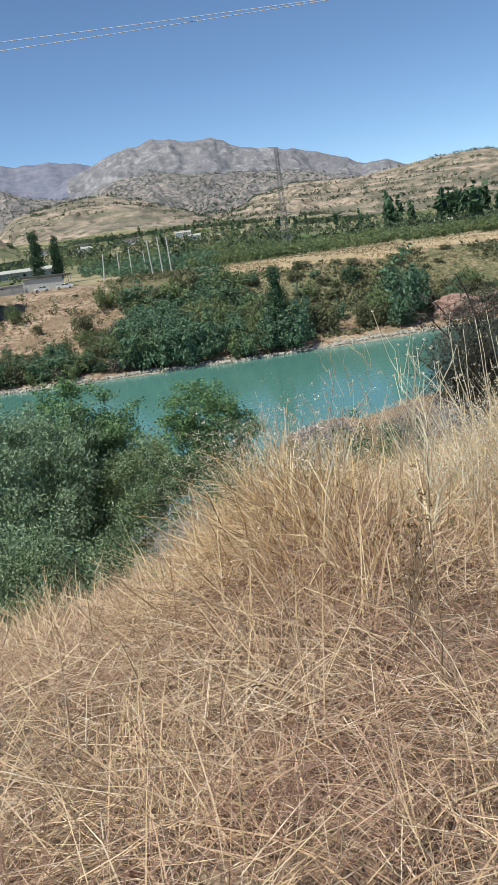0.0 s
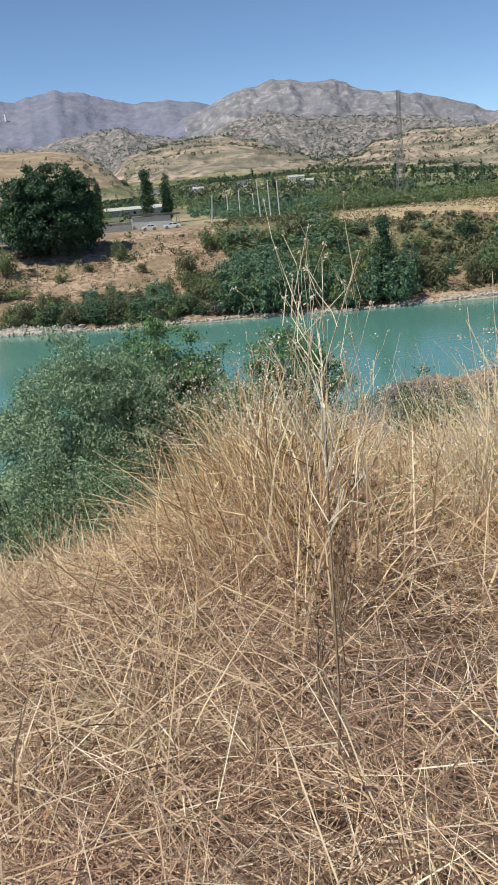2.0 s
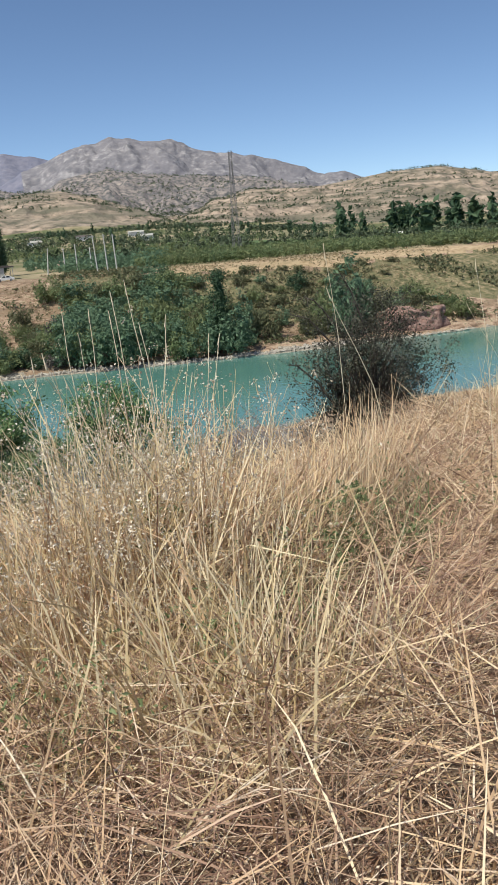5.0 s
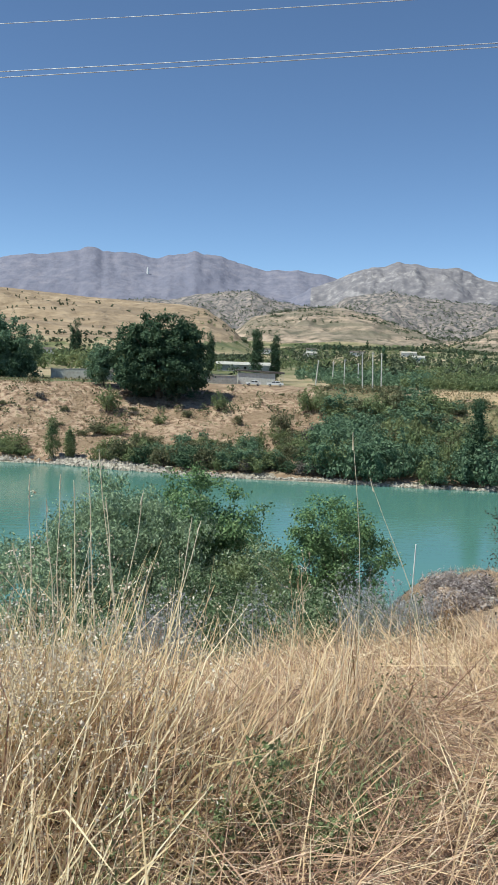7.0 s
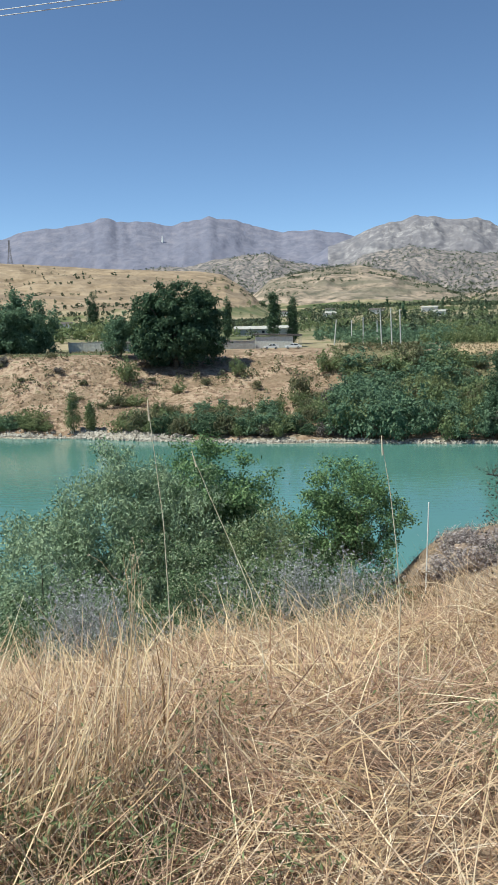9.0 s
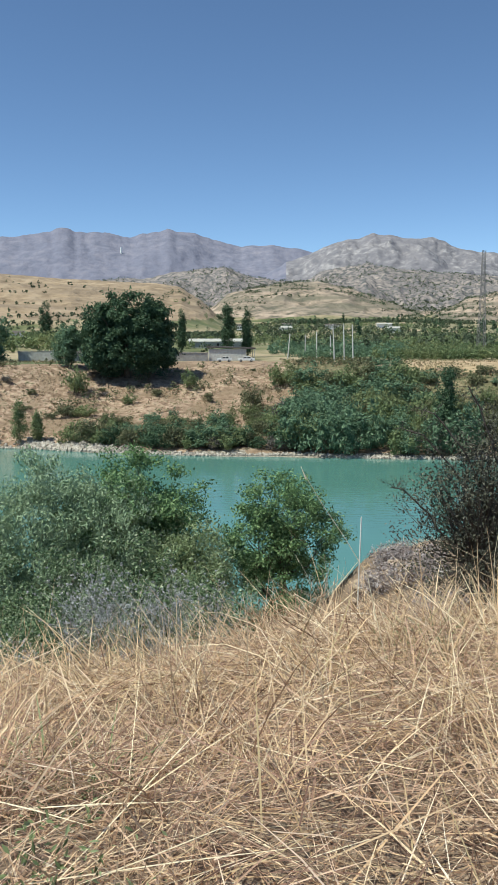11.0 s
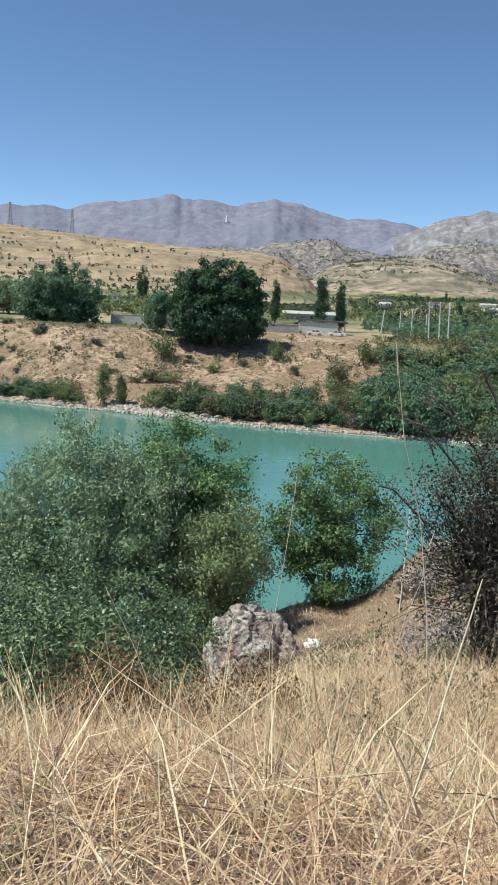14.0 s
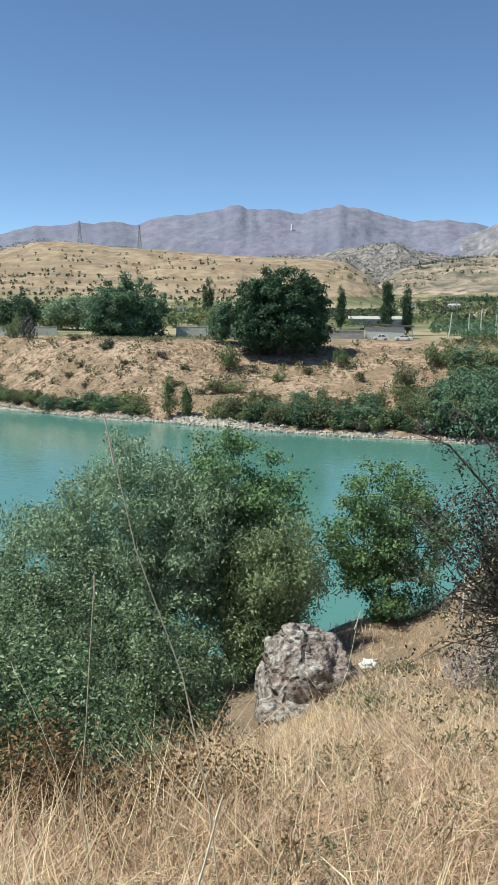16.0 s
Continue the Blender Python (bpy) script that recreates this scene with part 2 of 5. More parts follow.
def leaf_material(name, stops, through=0.25, second=None):
    m = material(name, stops, 1.0, 2, 0.7, 0, second, 0.18, "island")
    b = m.node_tree.nodes["Principled BSDF"]
    if through:
        out = m.node_tree.nodes["Material Output"]
        tr = m.node_tree.nodes.new("ShaderNodeBsdfTranslucent")
        mix = m.node_tree.nodes.new("ShaderNodeMixShader")
        mix.inputs[0].default_value = through
        src = b.inputs["Base Color"].links[0].from_socket
        m.node_tree.links.new(src, tr.inputs[0])
        m.node_tree.links.new(b.outputs[0], mix.inputs[1])
        m.node_tree.links.new(tr.outputs[0], mix.inputs[2])
        m.node_tree.links.new(mix.outputs[0], out.inputs[0])
    return m


SOIL = material("dry_soil", [(0.3, (0.09, 0.063, 0.045)), (0.5, (0.195, 0.142, 0.10)), (0.7, (0.34, 0.26, 0.19))], 6, 10, 0.95, 0.6, (0.5, (0.25, 0.185, 0.135), 0.5))
BANK_EARTH = material("bank_earth", [(0.34, (0.115, 0.08, 0.055)), (0.43, (0.24, 0.16, 0.11)), (0.5, (0.35, 0.245, 0.172)), (0.57, (0.46, 0.345, 0.25)), (0.63, (0.25, 0.205, 0.125)), (0.72, (0.13, 0.12, 0.07))], 0.6, 14, 0.95, 1.0, (0.13, (0.225, 0.16, 0.105), 0.85))
STONES = material("shore_stones", [(0.35, (0.13, 0.11, 0.09)), (0.5, (0.27, 0.235, 0.19)), (0.65, (0.42, 0.375, 0.32))], 1.6, 8, 0.9, 0.8)
FIELDS = material("valley_fields", [(0.35, (0.07, 0.09, 0.04)), (0.45, (0.13, 0.14, 0.065)), (0.53, (0.31, 0.25, 0.16)), (0.7, (0.40, 0.325, 0.215))], 0.022, 7, 0.95, 0.3, (0.008, (0.12, 0.13, 0.065), 0.7))
YELLOW_HILL = material("mown_hill", [(0.3, (0.18, 0.13, 0.085)), (0.5, (0.315, 0.235, 0.155)), (0.7, (0.43, 0.335, 0.235))], 0.05, 12, 0.95, 0.5, (0.009, (0.205, 0.155, 0.11), 0.75, 16))
TAN_HILL = material("scrub_hill", [(0.38, (0.11, 0.10, 0.075)), (0.46, (0.23, 0.185, 0.14)), (0.54, (0.36, 0.28, 0.215)), (0.7, (0.47, 0.37, 0.295))], 0.04, 12, 0.95, 0.6, (0.006, (0.14, 0.13, 0.095), 0.8, 14))
DARK_HILL = material("shrubby_foothill", [(0.40, (0.085, 0.088, 0.09)), (0.47, (0.15, 0.138, 0.135)), (0.54, (0.25, 0.213, 0.195)), (0.64, (0.335, 0.285, 0.255))], 0.075, 12, 0.95, 0.4, (0.006, (0.16, 0.148, 0.15), 0.5, 5))
# Aerial haze is put into these two base colours: bluish, with low contrast.
ROCK_MOUNT = material("hazed_mountain_rock", [(0.36, (0.145, 0.14, 0.158)), (0.48, (0.19, 0.18, 0.195)), (0.56, (0.24, 0.225, 0.237)), (0.66, (0.36, 0.34, 0.34))], 0.03, 13, 0.95, 0.45, (0.004, (0.18, 0.17, 0.19), 0.6), bump_scale=0.035)
FAR_RANGE = material("hazed_far_range", [(0.35, (0.14, 0.145, 0.195)), (0.5, (0.175, 0.175, 0.228)), (0.68, (0.225, 0.215, 0.26))], 0.018, 13, 0.95, 0.3, (0.0025, (0.163, 0.165, 0.22), 0.6), bump_scale=0.03)
OLIVE_MEADOW = material("rank_olive_meadow", [(0.32, (0.075, 0.08, 0.04)), (0.45, (0.13, 0.125, 0.065)), (0.55, (0.23, 0.19, 0.11)), (0.66, (0.36, 0.28, 0.175))], 0.7, 12, 0.95, 1.0, (0.09, (0.16, 0.15, 0.08), 0.6))
STUBBLE = material("dry_stubble_field", [(0.32, (0.22, 0.16, 0.09)), (0.45, (0.36, 0.26, 0.16)), (0.6, (0.48, 0.36, 0.235))], 0.5, 10, 0.95, 0.6, (0.07, (0.30, 0.24, 0.13), 0.5))
GREEN_FIELD = material("green_crop_field", [(0.35, (0.06, 0.105, 0.04)), (0.65, (0.11, 0.165, 0.065))], 0.2, 9, 0.95, 0.5, (0.03, (0.13, 0.165, 0.075), 0.5))
BARK = material("bark", [(0.3, (0.05, 0.04, 0.03)), (0.7, (0.16, 0.13, 0.10))], 8, 6, 0.95, 0.6)
STRAW = leaf_material("dry_straw", [(0.0, (0.19, 0.108, 0.064)), (0.16, (0.43, 0.28, 0.17)), (0.26, (0.45, 0.375, 0.21)), (0.38, (0.61, 0.425, 0.26)), (0.7, (0.75, 0.555, 0.345)), (1.0, (0.92, 0.80, 0.58))], 0.25, (0.8, (0.56, 0.37, 0.265), 0.5))
WILLOW_LEAF = leaf_material("willow_leaves", [(0.0, (0.125, 0.19, 0.115)), (0.5, (0.24, 0.325, 0.2)), (1.0, (0.41, 0.5, 0.325))], 0.22, (0.55, (0.27, 0.335, 0.2), 0.4))
GREEN_LEAF = leaf_material("poplar_leaves", [(0.0, (0.055, 0.11, 0.046)), (0.5, (0.13, 0.215, 0.092)), (1.0, (0.27, 0.37, 0.175))], 0.22, (0.5, (0.16, 0.25, 0.098), 0.4))
THICKET_LEAF = leaf_material("thicket_leaves", [(0.0, (0.072, 0.126, 0.0756)), (0.5, (0.126, 0.198, 0.118)), (1.0, (0.21, 0.294, 0.18))], 0.3, (0.12, (0.144, 0.216, 0.132), 0.5))
DARK_LEAF = leaf_material("walnut_leaves", [(0.0, (0.045, 0.08, 0.045)), (0.5, (0.065, 0.11, 0.06)), (1.0, (0.10, 0.15, 0.08))], 0.2)
BUSH_LEAF = leaf_material("bush_leaves", [(0.0, (0.106, 0.146, 0.0672)), (0.5, (0.157, 0.207, 0.0952)), (1.0, (0.235, 0.28, 0.14))], 0.35, (0.12, (0.218, 0.23, 0.106), 0.6))
OLIVE_LEAF = leaf_material("olive_scrub_leaves", [(0.0, (0.10, 0.108, 0.06)), (0.5, (0.165, 0.165, 0.088)), (1.0, (0.25, 0.225, 0.13))], 0.25, (0.1, (0.12, 0.14, 0.075), 0.6))
PALE_WILLOW = leaf_material("pale_willow_leaves", [(0.0, (0.154, 0.204, 0.0935)), (0.5, (0.259, 0.319, 0.16)), (1.0, (0.396, 0.451, 0.264))], 0.3)
# Low stops are darkened to stand for the shaded inside of the shrubs.
SHRUB_LEAF = leaf_material("shrub_leaves", [(0.0, (0.035, 0.07, 0.033)), (0.45, (0.085, 0.135, 0.062)), (0.75, (0.18, 0.24, 0.125)), (1.0, (0.42, 0.46, 0.32))], 0.1, (0.8, (0.13, 0.18, 0.085), 0.3))
RUST_LEAF = leaf_material("rusty_dry_leaves", [(0.0, (0.10, 0.06, 0.03)), (0.5, (0.2, 0.12, 0.06)), (1.0, (0.3, 0.2, 0.1))], 0.2)
LAVENDER = leaf_material("lavender_thistle_heads", [(0.0, (0.17, 0.18, 0.165)), (0.5, (0.33, 0.335, 0.345)), (1.0, (0.56, 0.56, 0.59))], 0.2)
GREEN_WEED = leaf_material("green_weeds", [(0.0, (0.11, 0.14, 0.06)), (0.5, (0.19, 0.235, 0.11)), (1.0, (0.30, 0.34, 0.18))], 0.25)
DARK_TWIG = material("dark_twigs", [(0.3, (0.05, 0.04, 0.035)), (0.7, (0.14, 0.12, 0.10))], 12, 4, 0.9, 0.3)
CONCRETE = material("grey_concrete", [(0.3, (0.32, 0.31, 0.29)), (0.5, (0.42, 0.41, 0.38)), (0.7, (0.52, 0.51, 0.48))], 1.2, 7, 0.9, 0.3, (0.3, (0.36, 0.33, 0.29), 0.5))
POLE_CONCRETE = material("pale_pole_concrete", [(0.3, (0.45, 0.44, 0.41)), (0.7, (0.66, 0.64, 0.60))], 2, 5, 0.85, 0.2)
ROOF_SHEET = material("brown_roof_sheet", [(0.3, (0.07, 0.06, 0.055)), (0.7, (0.15, 0.13, 0.12))], 1.5, 5, 0.7, 0.2)
STEEL = material("galvanised_steel", [(0.3, (0.25, 0.25, 0.25)), (0.7, (0.40, 0.40, 0.40))], 3, 4, 0.5, 0.1)
WHITE_PAINT = material("white_car_paint", [(0.3, (0.74, 0.74, 0.73)), (0.7, (0.82, 0.82, 0.81))], 1, 3, 0.25, 0, None, 0.5)
DARK_GLASS = material("tinted_glass", [(0.3, (0.02, 0.022, 0.025)), (0.7, (0.03, 0.033, 0.036))], 1, 2, 0.08, 0, None, 0.5)
RUBBER = material("black_rubber", [(0.3, (0.02, 0.02, 0.02)), (0.7, (0.04, 0.04, 0.04))], 5, 3, 0.85, 0.1)
WHITE_WASH = material("whitewash", [(0.3, (0.66, 0.65, 0.62)), (0.7, (0.8, 0.79, 0.76))], 1.5, 5, 0.9, 0.2)
CABLE = material("aluminium_cable", [(0.3, (0.5, 0.5, 0.5)), (0.7, (0.62, 0.62, 0.62))], 2, 2, 0.4, 0, None, 0.5)
RED_EARTH = material("pink_clay_rubble", [(0.3, (0.17, 0.095, 0.075)), (0.5, (0.28, 0.175, 0.145)), (0.7, (0.38, 0.27, 0.225))], 1.4, 8, 0.95, 0.8)
GREY_LEAF = leaf_material("grey_shrub_leaves", [(0.0, (0.08, 0.07, 0.065)), (0.5, (0.14, 0.125, 0.11)), (1.0, (0.22, 0.2, 0.18))], 0.1)


def water_material():
    m = bpy.data.materials.new("milky_river_water")
    m.use_nodes = True
    nt, nodes = m.node_tree, m.node_tree.nodes
    b = nodes["Principled BSDF"]
    where = nodes.new("ShaderNodeNewGeometry")
    big = nodes.new("ShaderNodeTexNoise")
    big.inputs["Scale"].default_value, big.inputs["Detail"].default_value = 0.02, 4
    nt.links.new(where.outputs["Position"], big.inputs["Vector"])
    ramp = nodes.new("ShaderNodeValToRGB")
    ramp.color_ramp.elements[0].color, ramp.color_ramp.elements[0].position = (0.078, 0.18, 0.152, 1), 0.35
    ramp.color_ramp.elements[1].color, ramp.color_ramp.elements[1].position = (0.098, 0.218, 0.186, 1), 0.65
    nt.links.new(big.outputs["Fac"], ramp.inputs[0])
    nt.links.new(ramp.outputs[0], b.inputs["Base Color"])
    b.inputs["Roughness"].default_value, b.inputs["IOR"].default_value = 0.12, 1.33
    mp = nodes.new("ShaderNodeMapping")
    mp.inputs["Scale"].default_value = (0.35, 1.0, 1.0)
    nt.links.new(where.outputs["Position"], mp.inputs["Vector"])
    rip = nodes.new("ShaderNodeTexNoise")
    rip.inputs["Scale"].default_value, rip.inputs["Detail"].default_value = 1.1, 4
    nt.links.new(mp.outputs[0], rip.inputs["Vector"])
    bp = nodes.new("ShaderNodeBump")
    bp.inputs["Strength"].default_value, bp.inputs["Distance"].default_value = 0.12, 0.25
    nt.links.new(rip.outputs["Fac"], bp.inputs["Height"])
    nt.links.new(bp.outputs[0], b.inputs["Normal"])
    return m


RIVER = water_material()


def rock_material():
    m = material("lichened_rock", [(0.36, (0.10, 0.08, 0.072)), (0.46, (0.23, 0.195, 0.175)), (0.54, (0.37, 0.34, 0.315)), (0.64, (0.52, 0.50, 0.475))], 4.0, 12, 0.9, 1.0, (0.8, (0.27, 0.20, 0.18), 0.6), bump_scale=5)
    nt, nodes = m.node_tree, m.node_tree.nodes
    cracks = nodes.new("ShaderNodeTexVoronoi")
    cracks.feature = "DISTANCE_TO_EDGE"
    cracks.inputs["Scale"].default_value = 0.8
    where = nodes.new("ShaderNodeNewGeometry")
    bend = nodes.new("ShaderNodeTexNoise")
    bend.inputs["Scale"].default_value, bend.inputs["Detail"].default_value = 1.1, 8
    nt.links.new(where.outputs["Position"], bend.inputs["Vector"])
    add = nodes.new("ShaderNodeVectorMath")
    add.operation = "ADD"
    nt.links.new(where.outputs["Position"], add.inputs[0])
    nt.links.new(bend.outputs["Color"], add.inputs[1])
    nt.links.new(add.outputs[0], cracks.inputs["Vector"])
    bump = [n for n in nodes if n.type == "BUMP"][0]
    deep = nodes.new("ShaderNodeBump")
    deep.inputs["Strength"].default_value, deep.inputs["Distance"].default_value = 0.8, 0.3
    rng_ = nodes.new("ShaderNodeMapRange")
    rng_.inputs[2].default_value = 0.16
    nt.links.new(cracks.outputs["Distance"], rng_.inputs[0])
    nt.links.new(rng_.outputs[0], deep.inputs["Height"])
    nt.links.new(bump.outputs[0], deep.inputs["Normal"])
    nt.links.new(deep.outputs[0], nodes["Principled BSDF"].inputs["Normal"])
    return m


ROCK = rock_material()

# Dark low stops put the shade of gaps between straws into the colour.
LITTER = leaf_material("straw_litter", [(0.0, (0.07, 0.038, 0.026)), (0.32, (0.23, 0.14, 0.096)), (0.62, (0.49, 0.335, 0.23)), (0.85, (0.70, 0.52, 0.375)), (1.0, (0.90, 0.79, 0.63))], 0.2, (0.9, (0.44, 0.27, 0.205), 0.5))
OLIVE_GRASS = leaf_material("faded_olive_grass", [(0.0, (0.22, 0.19, 0.10)), (0.5, (0.39, 0.335, 0.19)), (1.0, (0.60, 0.50, 0.31))], 0.25, (0.9, (0.48, 0.36, 0.22), 0.6))
GOLD_STRAW = leaf_material("golden_straw", [(0.0, (0.19, 0.105, 0.055)), (0.3, (0.47, 0.30, 0.15)), (0.65, (0.72, 0.53, 0.29)), (1.0, (0.90, 0.78, 0.54))], 0.25, (1.2, (0.50, 0.345, 0.20), 0.4))
FLUFF = leaf_material("dry_seed_fluff", [(0.0, (0.432, 0.356, 0.259)), (0.5, (0.648, 0.551, 0.421)), (1.0, (0.886, 0.821, 0.713))], 0.3)
PYLON_STEEL = material("weathered_mast_steel", [(0.3, (0.15, 0.14, 0.14)), (0.7, (0.28, 0.265, 0.26))], 0.6, 4, 0.6, 0.1)
STALK = leaf_material("pale_dry_stalks", [(0.0, (0.42, 0.28, 0.165)), (0.5, (0.67, 0.515, 0.325)), (1.0, (0.82, 0.71, 0.51))], 0.15, (1.1, (0.60, 0.43, 0.29), 0.45))
PALE_STRAW = leaf_material("bleached_straw", [(0.0, (0.50, 0.37, 0.20)), (0.5, (0.78, 0.64, 0.41)), (1.0, (0.92, 0.84, 0.64))], 0.3, (1.5, (0.62, 0.50, 0.28), 0.4))
RUST_STEM = material("brown_thistle_stem", [(0.3, (0.16, 0.10, 0.06)), (0.7, (0.34, 0.26, 0.17))], 20, 4, 0.9, 0.2)
PALE_STONE = material("pale_river_stone", [(0.35, (0.24, 0.21, 0.18)), (0.5, (0.38, 0.34, 0.29)), (0.65, (0.52, 0.47, 0.41))], 1.5, 6, 0.9, 0.4)
MAUVE_TWIG = leaf_material("mauve_dead_twigs", [(0.0, (0.20, 0.16, 0.15)), (0.5, (0.32, 0.27, 0.26)), (1.0, (0.46, 0.42, 0.42))], 0.1)
RED_SOIL = material("bare_crumbling_earth", [(0.3, (0.16, 0.11, 0.085)), (0.5, (0.32, 0.24, 0.18)), (0.7, (0.46, 0.37, 0.29))], 2.5, 9, 0.95, 0.8, (0.6, (0.36, 0.28, 0.2), 0.5))
THORN_LEAF = leaf_material("thorn_leaves", [(0.0, (0.035, 0.035, 0.028)), (0.5, (0.065, 0.068, 0.048)), (0.85, (0.12, 0.12, 0.085)), (1.0, (0.2, 0.19, 0.15))], 0.1)
DRY_SCRUB = leaf_material("dry_scrub", [(0.0, (0.20, 0.15, 0.09)), (0.4, (0.32, 0.25, 0.15)), (0.75, (0.24, 0.22, 0.13)), (1.0, (0.46, 0.37, 0.24))], 0.1)
WOOD_LEAF = leaf_material("field_tree_leaves", [(0.0, (0.05, 0.07, 0.04)), (0.5, (0.08, 0.105, 0.06)), (1.0, (0.13, 0.15, 0.09))], 0.15)

PALE_STEM = material("pale_dry_stem", [(0.3, (0.55, 0.46, 0.31)), (0.7, (0.80, 0.72, 0.55))], 20, 4, 0.8, 0.1)

# ---- ground and water ----
def build_ground():
    az = np.radians(np.concatenate([np.arange(-180, -36, 4.0), np.arange(-36, 44, 0.15), np.arange(44, 180, 4.0)]))
    r = np.concatenate([[0.0], np.geomspace(0.8, 60, 120), np.geomspace(61, 330, 120), np.geomspace(334, 2000, 110), np.geomspace(2012, 4950, 130)])
    rr, aa = np.meshgrid(r, az, indexing="ij")
    x, y = rr * np.sin(aa), rr * np.cos(aa)
    z = ground_height(x, y)
    v = np.stack([x, y, z], -1).reshape(-1, 3)
    nr, na = len(r), len(az)
    i, j = np.meshgrid(np.arange(nr - 1), np.arange(na), indexing="ij")
    jn = (j + 1) % na
    f = np.stack([i * na + j, i * na + jn, (i + 1) * na + jn, (i + 1) * na + j], -1).reshape(-1, 4)
    cx, cy, cz = v[f].mean(1).T
    cr, ca = np.hypot(cx, cy), np.degrees(np.arctan2(cx, cy))
    s = (cy - far_shore(cx)) / lip(cx)
    mat = np.zeros(len(f), int)
    far = cy > 95
    mat[far] = 1
    mat[far & (s < 0.035)] = 2
    mat[far & (s > 1.25)] = 3
    plain = 15 + np.maximum(cr - 265, 0) * (0.034 - 0.026 * smooth(12, 30, ca))
    over = cz - plain
    mat[(cr > 520) & (over > 9)] = 4
    mat[(cr > 1190) & (over > 6)] = 5
    mat[(cr > 560) & (ca > 3) & (over > 9)] = 5
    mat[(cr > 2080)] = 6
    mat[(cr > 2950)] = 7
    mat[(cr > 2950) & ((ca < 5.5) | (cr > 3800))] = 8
    wild = fractal(cx, cy, 22, 3, 45)
    mat[far & (cx + 9 * wild > 21) & (s + 0.2 * wild > 0.25) & (s + 0.05 * wild < np.where(cx > 42, 0.9, 1.12)) & (cr < 300)] = 9
    mat[far & (cx + 4 * wild > 47) & (s + 0.04 * wild > 0.92) & (cr + 5 * wild < 234)] = 10
    mat[(cr > 325) & (cr + 20 * wild < 465) & (ca + 0.6 * wild > 19.5) & (ca + 0.6 * wild < 26)] = 11
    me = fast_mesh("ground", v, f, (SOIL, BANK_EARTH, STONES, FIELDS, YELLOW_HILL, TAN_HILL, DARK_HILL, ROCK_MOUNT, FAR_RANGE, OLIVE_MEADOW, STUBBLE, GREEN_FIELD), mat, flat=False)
    tagged(new("ground", me), "dry grassy river banks, valley fields, tan hills and bare grey mountains", "ground", kind="structure")


build_ground()
wx = np.linspace(-420, 420, 60)
wy = np.linspace(30, 380, 30)
wxx, wyy = np.meshgrid(wx, wy, indexing="ij")
wi, wj = np.meshgrid(np.arange(59), np.arange(29), indexing="ij")
wf = np.stack([wi * 30 + wj, (wi + 1) * 30 + wj, (wi + 1) * 30 + wj + 1, wi * 30 + wj + 1], -1).reshape(-1, 4)
tagged(new("water", fast_mesh("water", np.stack([wxx, wyy, 0 * wxx], -1).reshape(-1, 3), wf, (RIVER,), flat=False)), "milky turquoise river, calm and opaque", "river", kind="structure")

# ---- plants ----
def leaf_cloud(centres, spread, count, size, gen, flat=0.8, long=1.0, droop=0.0):
    """Small folded leaves strewn round the clump centres: places and quads."""
    k = gen.integers(0, len(centres), count)
    off = gen.normal(0, 1, (count, 3)) * spread * np.array([1, 1, flat])
    p = centres[k] + off
    out = p - centres.mean(0)
    out /= np.linalg.norm(out, axis=1, keepdims=True) + 1e-9
    puff = off / (np.linalg.norm(off, axis=1, keepdims=True) + 1e-9)
    n = gen.normal(0, 0.85, (count, 3)) + puff * 0.75 + out * 0.45 + np.array([0, 0, 0.45])
    n /= np.linalg.norm(n, axis=1, keepdims=True)
    a = np.cross(n, gen.normal(0, 1, (count, 3)) + np.array([0, 0, droop]))
    if droop:
        a = gen.normal(0, 0.75, (count, 3)) - np.array([0, 0, droop])
    a /= np.linalg.norm(a, axis=1, keepdims=True) + 1e-9
    b = np.cross(n, a)
    b /= np.linalg.norm(b, axis=1, keepdims=True) + 1e-9
    s = size * gen.uniform(0.6, 1.35, (count, 1))
    a, b = a * s * long, b * s * 0.55
    v = np.stack([p - a, p + b + n * s * 0.15, p + a, p - b + n * s * 0.15], 1).reshape(-1, 3)
    return v, np.arange(count * 4).reshape(-1, 4)


def lobe_points(lobes, count, gen, shell=0.55):
    """Clump centres near the surface of the ellipsoids (x, y, z, rx, ry, rz)."""
    lobes = np.asarray(lobes, float)
    w = lobes[:, 3] * lobes[:, 4] + lobes[:, 3] * lobes[:, 5]
    k = gen.choice(len(lobes), count, p=w / w.sum())
    d = gen.normal(0, 1, (count, 3))
    d /= np.linalg.norm(d, axis=1, keepdims=True)
    rad = gen.uniform(shell, 1.0, (count, 1)) * (1 + 0.10 * gen.normal(0, 1, (count, 1)))
    return lobes[k, :3] + d * rad * lobes[k, 3:]


def limb(bm, a, b, ra, rb, sides=6, bend=0.08, gen=None):
    """A tapered, slightly crooked limb."""
    a, b = Vector(a), Vector(b)
    mid = [(a.lerp(b, f) + Vector(gen.normal(0, 1, 3) * bend * (b - a).length * (0 if f in (0, 1) else 1)), ra + (rb - ra) * f) for f in (0, 0.35, 0.7, 1)]
    way = (b - a).normalized()
    u = way.orthogonal().normalized()
    w = way.cross(u)
    rings = [[bm.verts.new(p + (u * math.cos(2 * math.pi * k / sides) + w * math.sin(2 * math.pi * k / sides)) * r) for k in range(sides)] for p, r in mid]
    for r0, r1 in zip(rings, rings[1:]):
        for k in range(sides):
            bm.faces.new((r0[k], r0[(k + 1) % sides], r1[(k + 1) % sides], r1[k]))
    bm.faces.new(rings[-1])


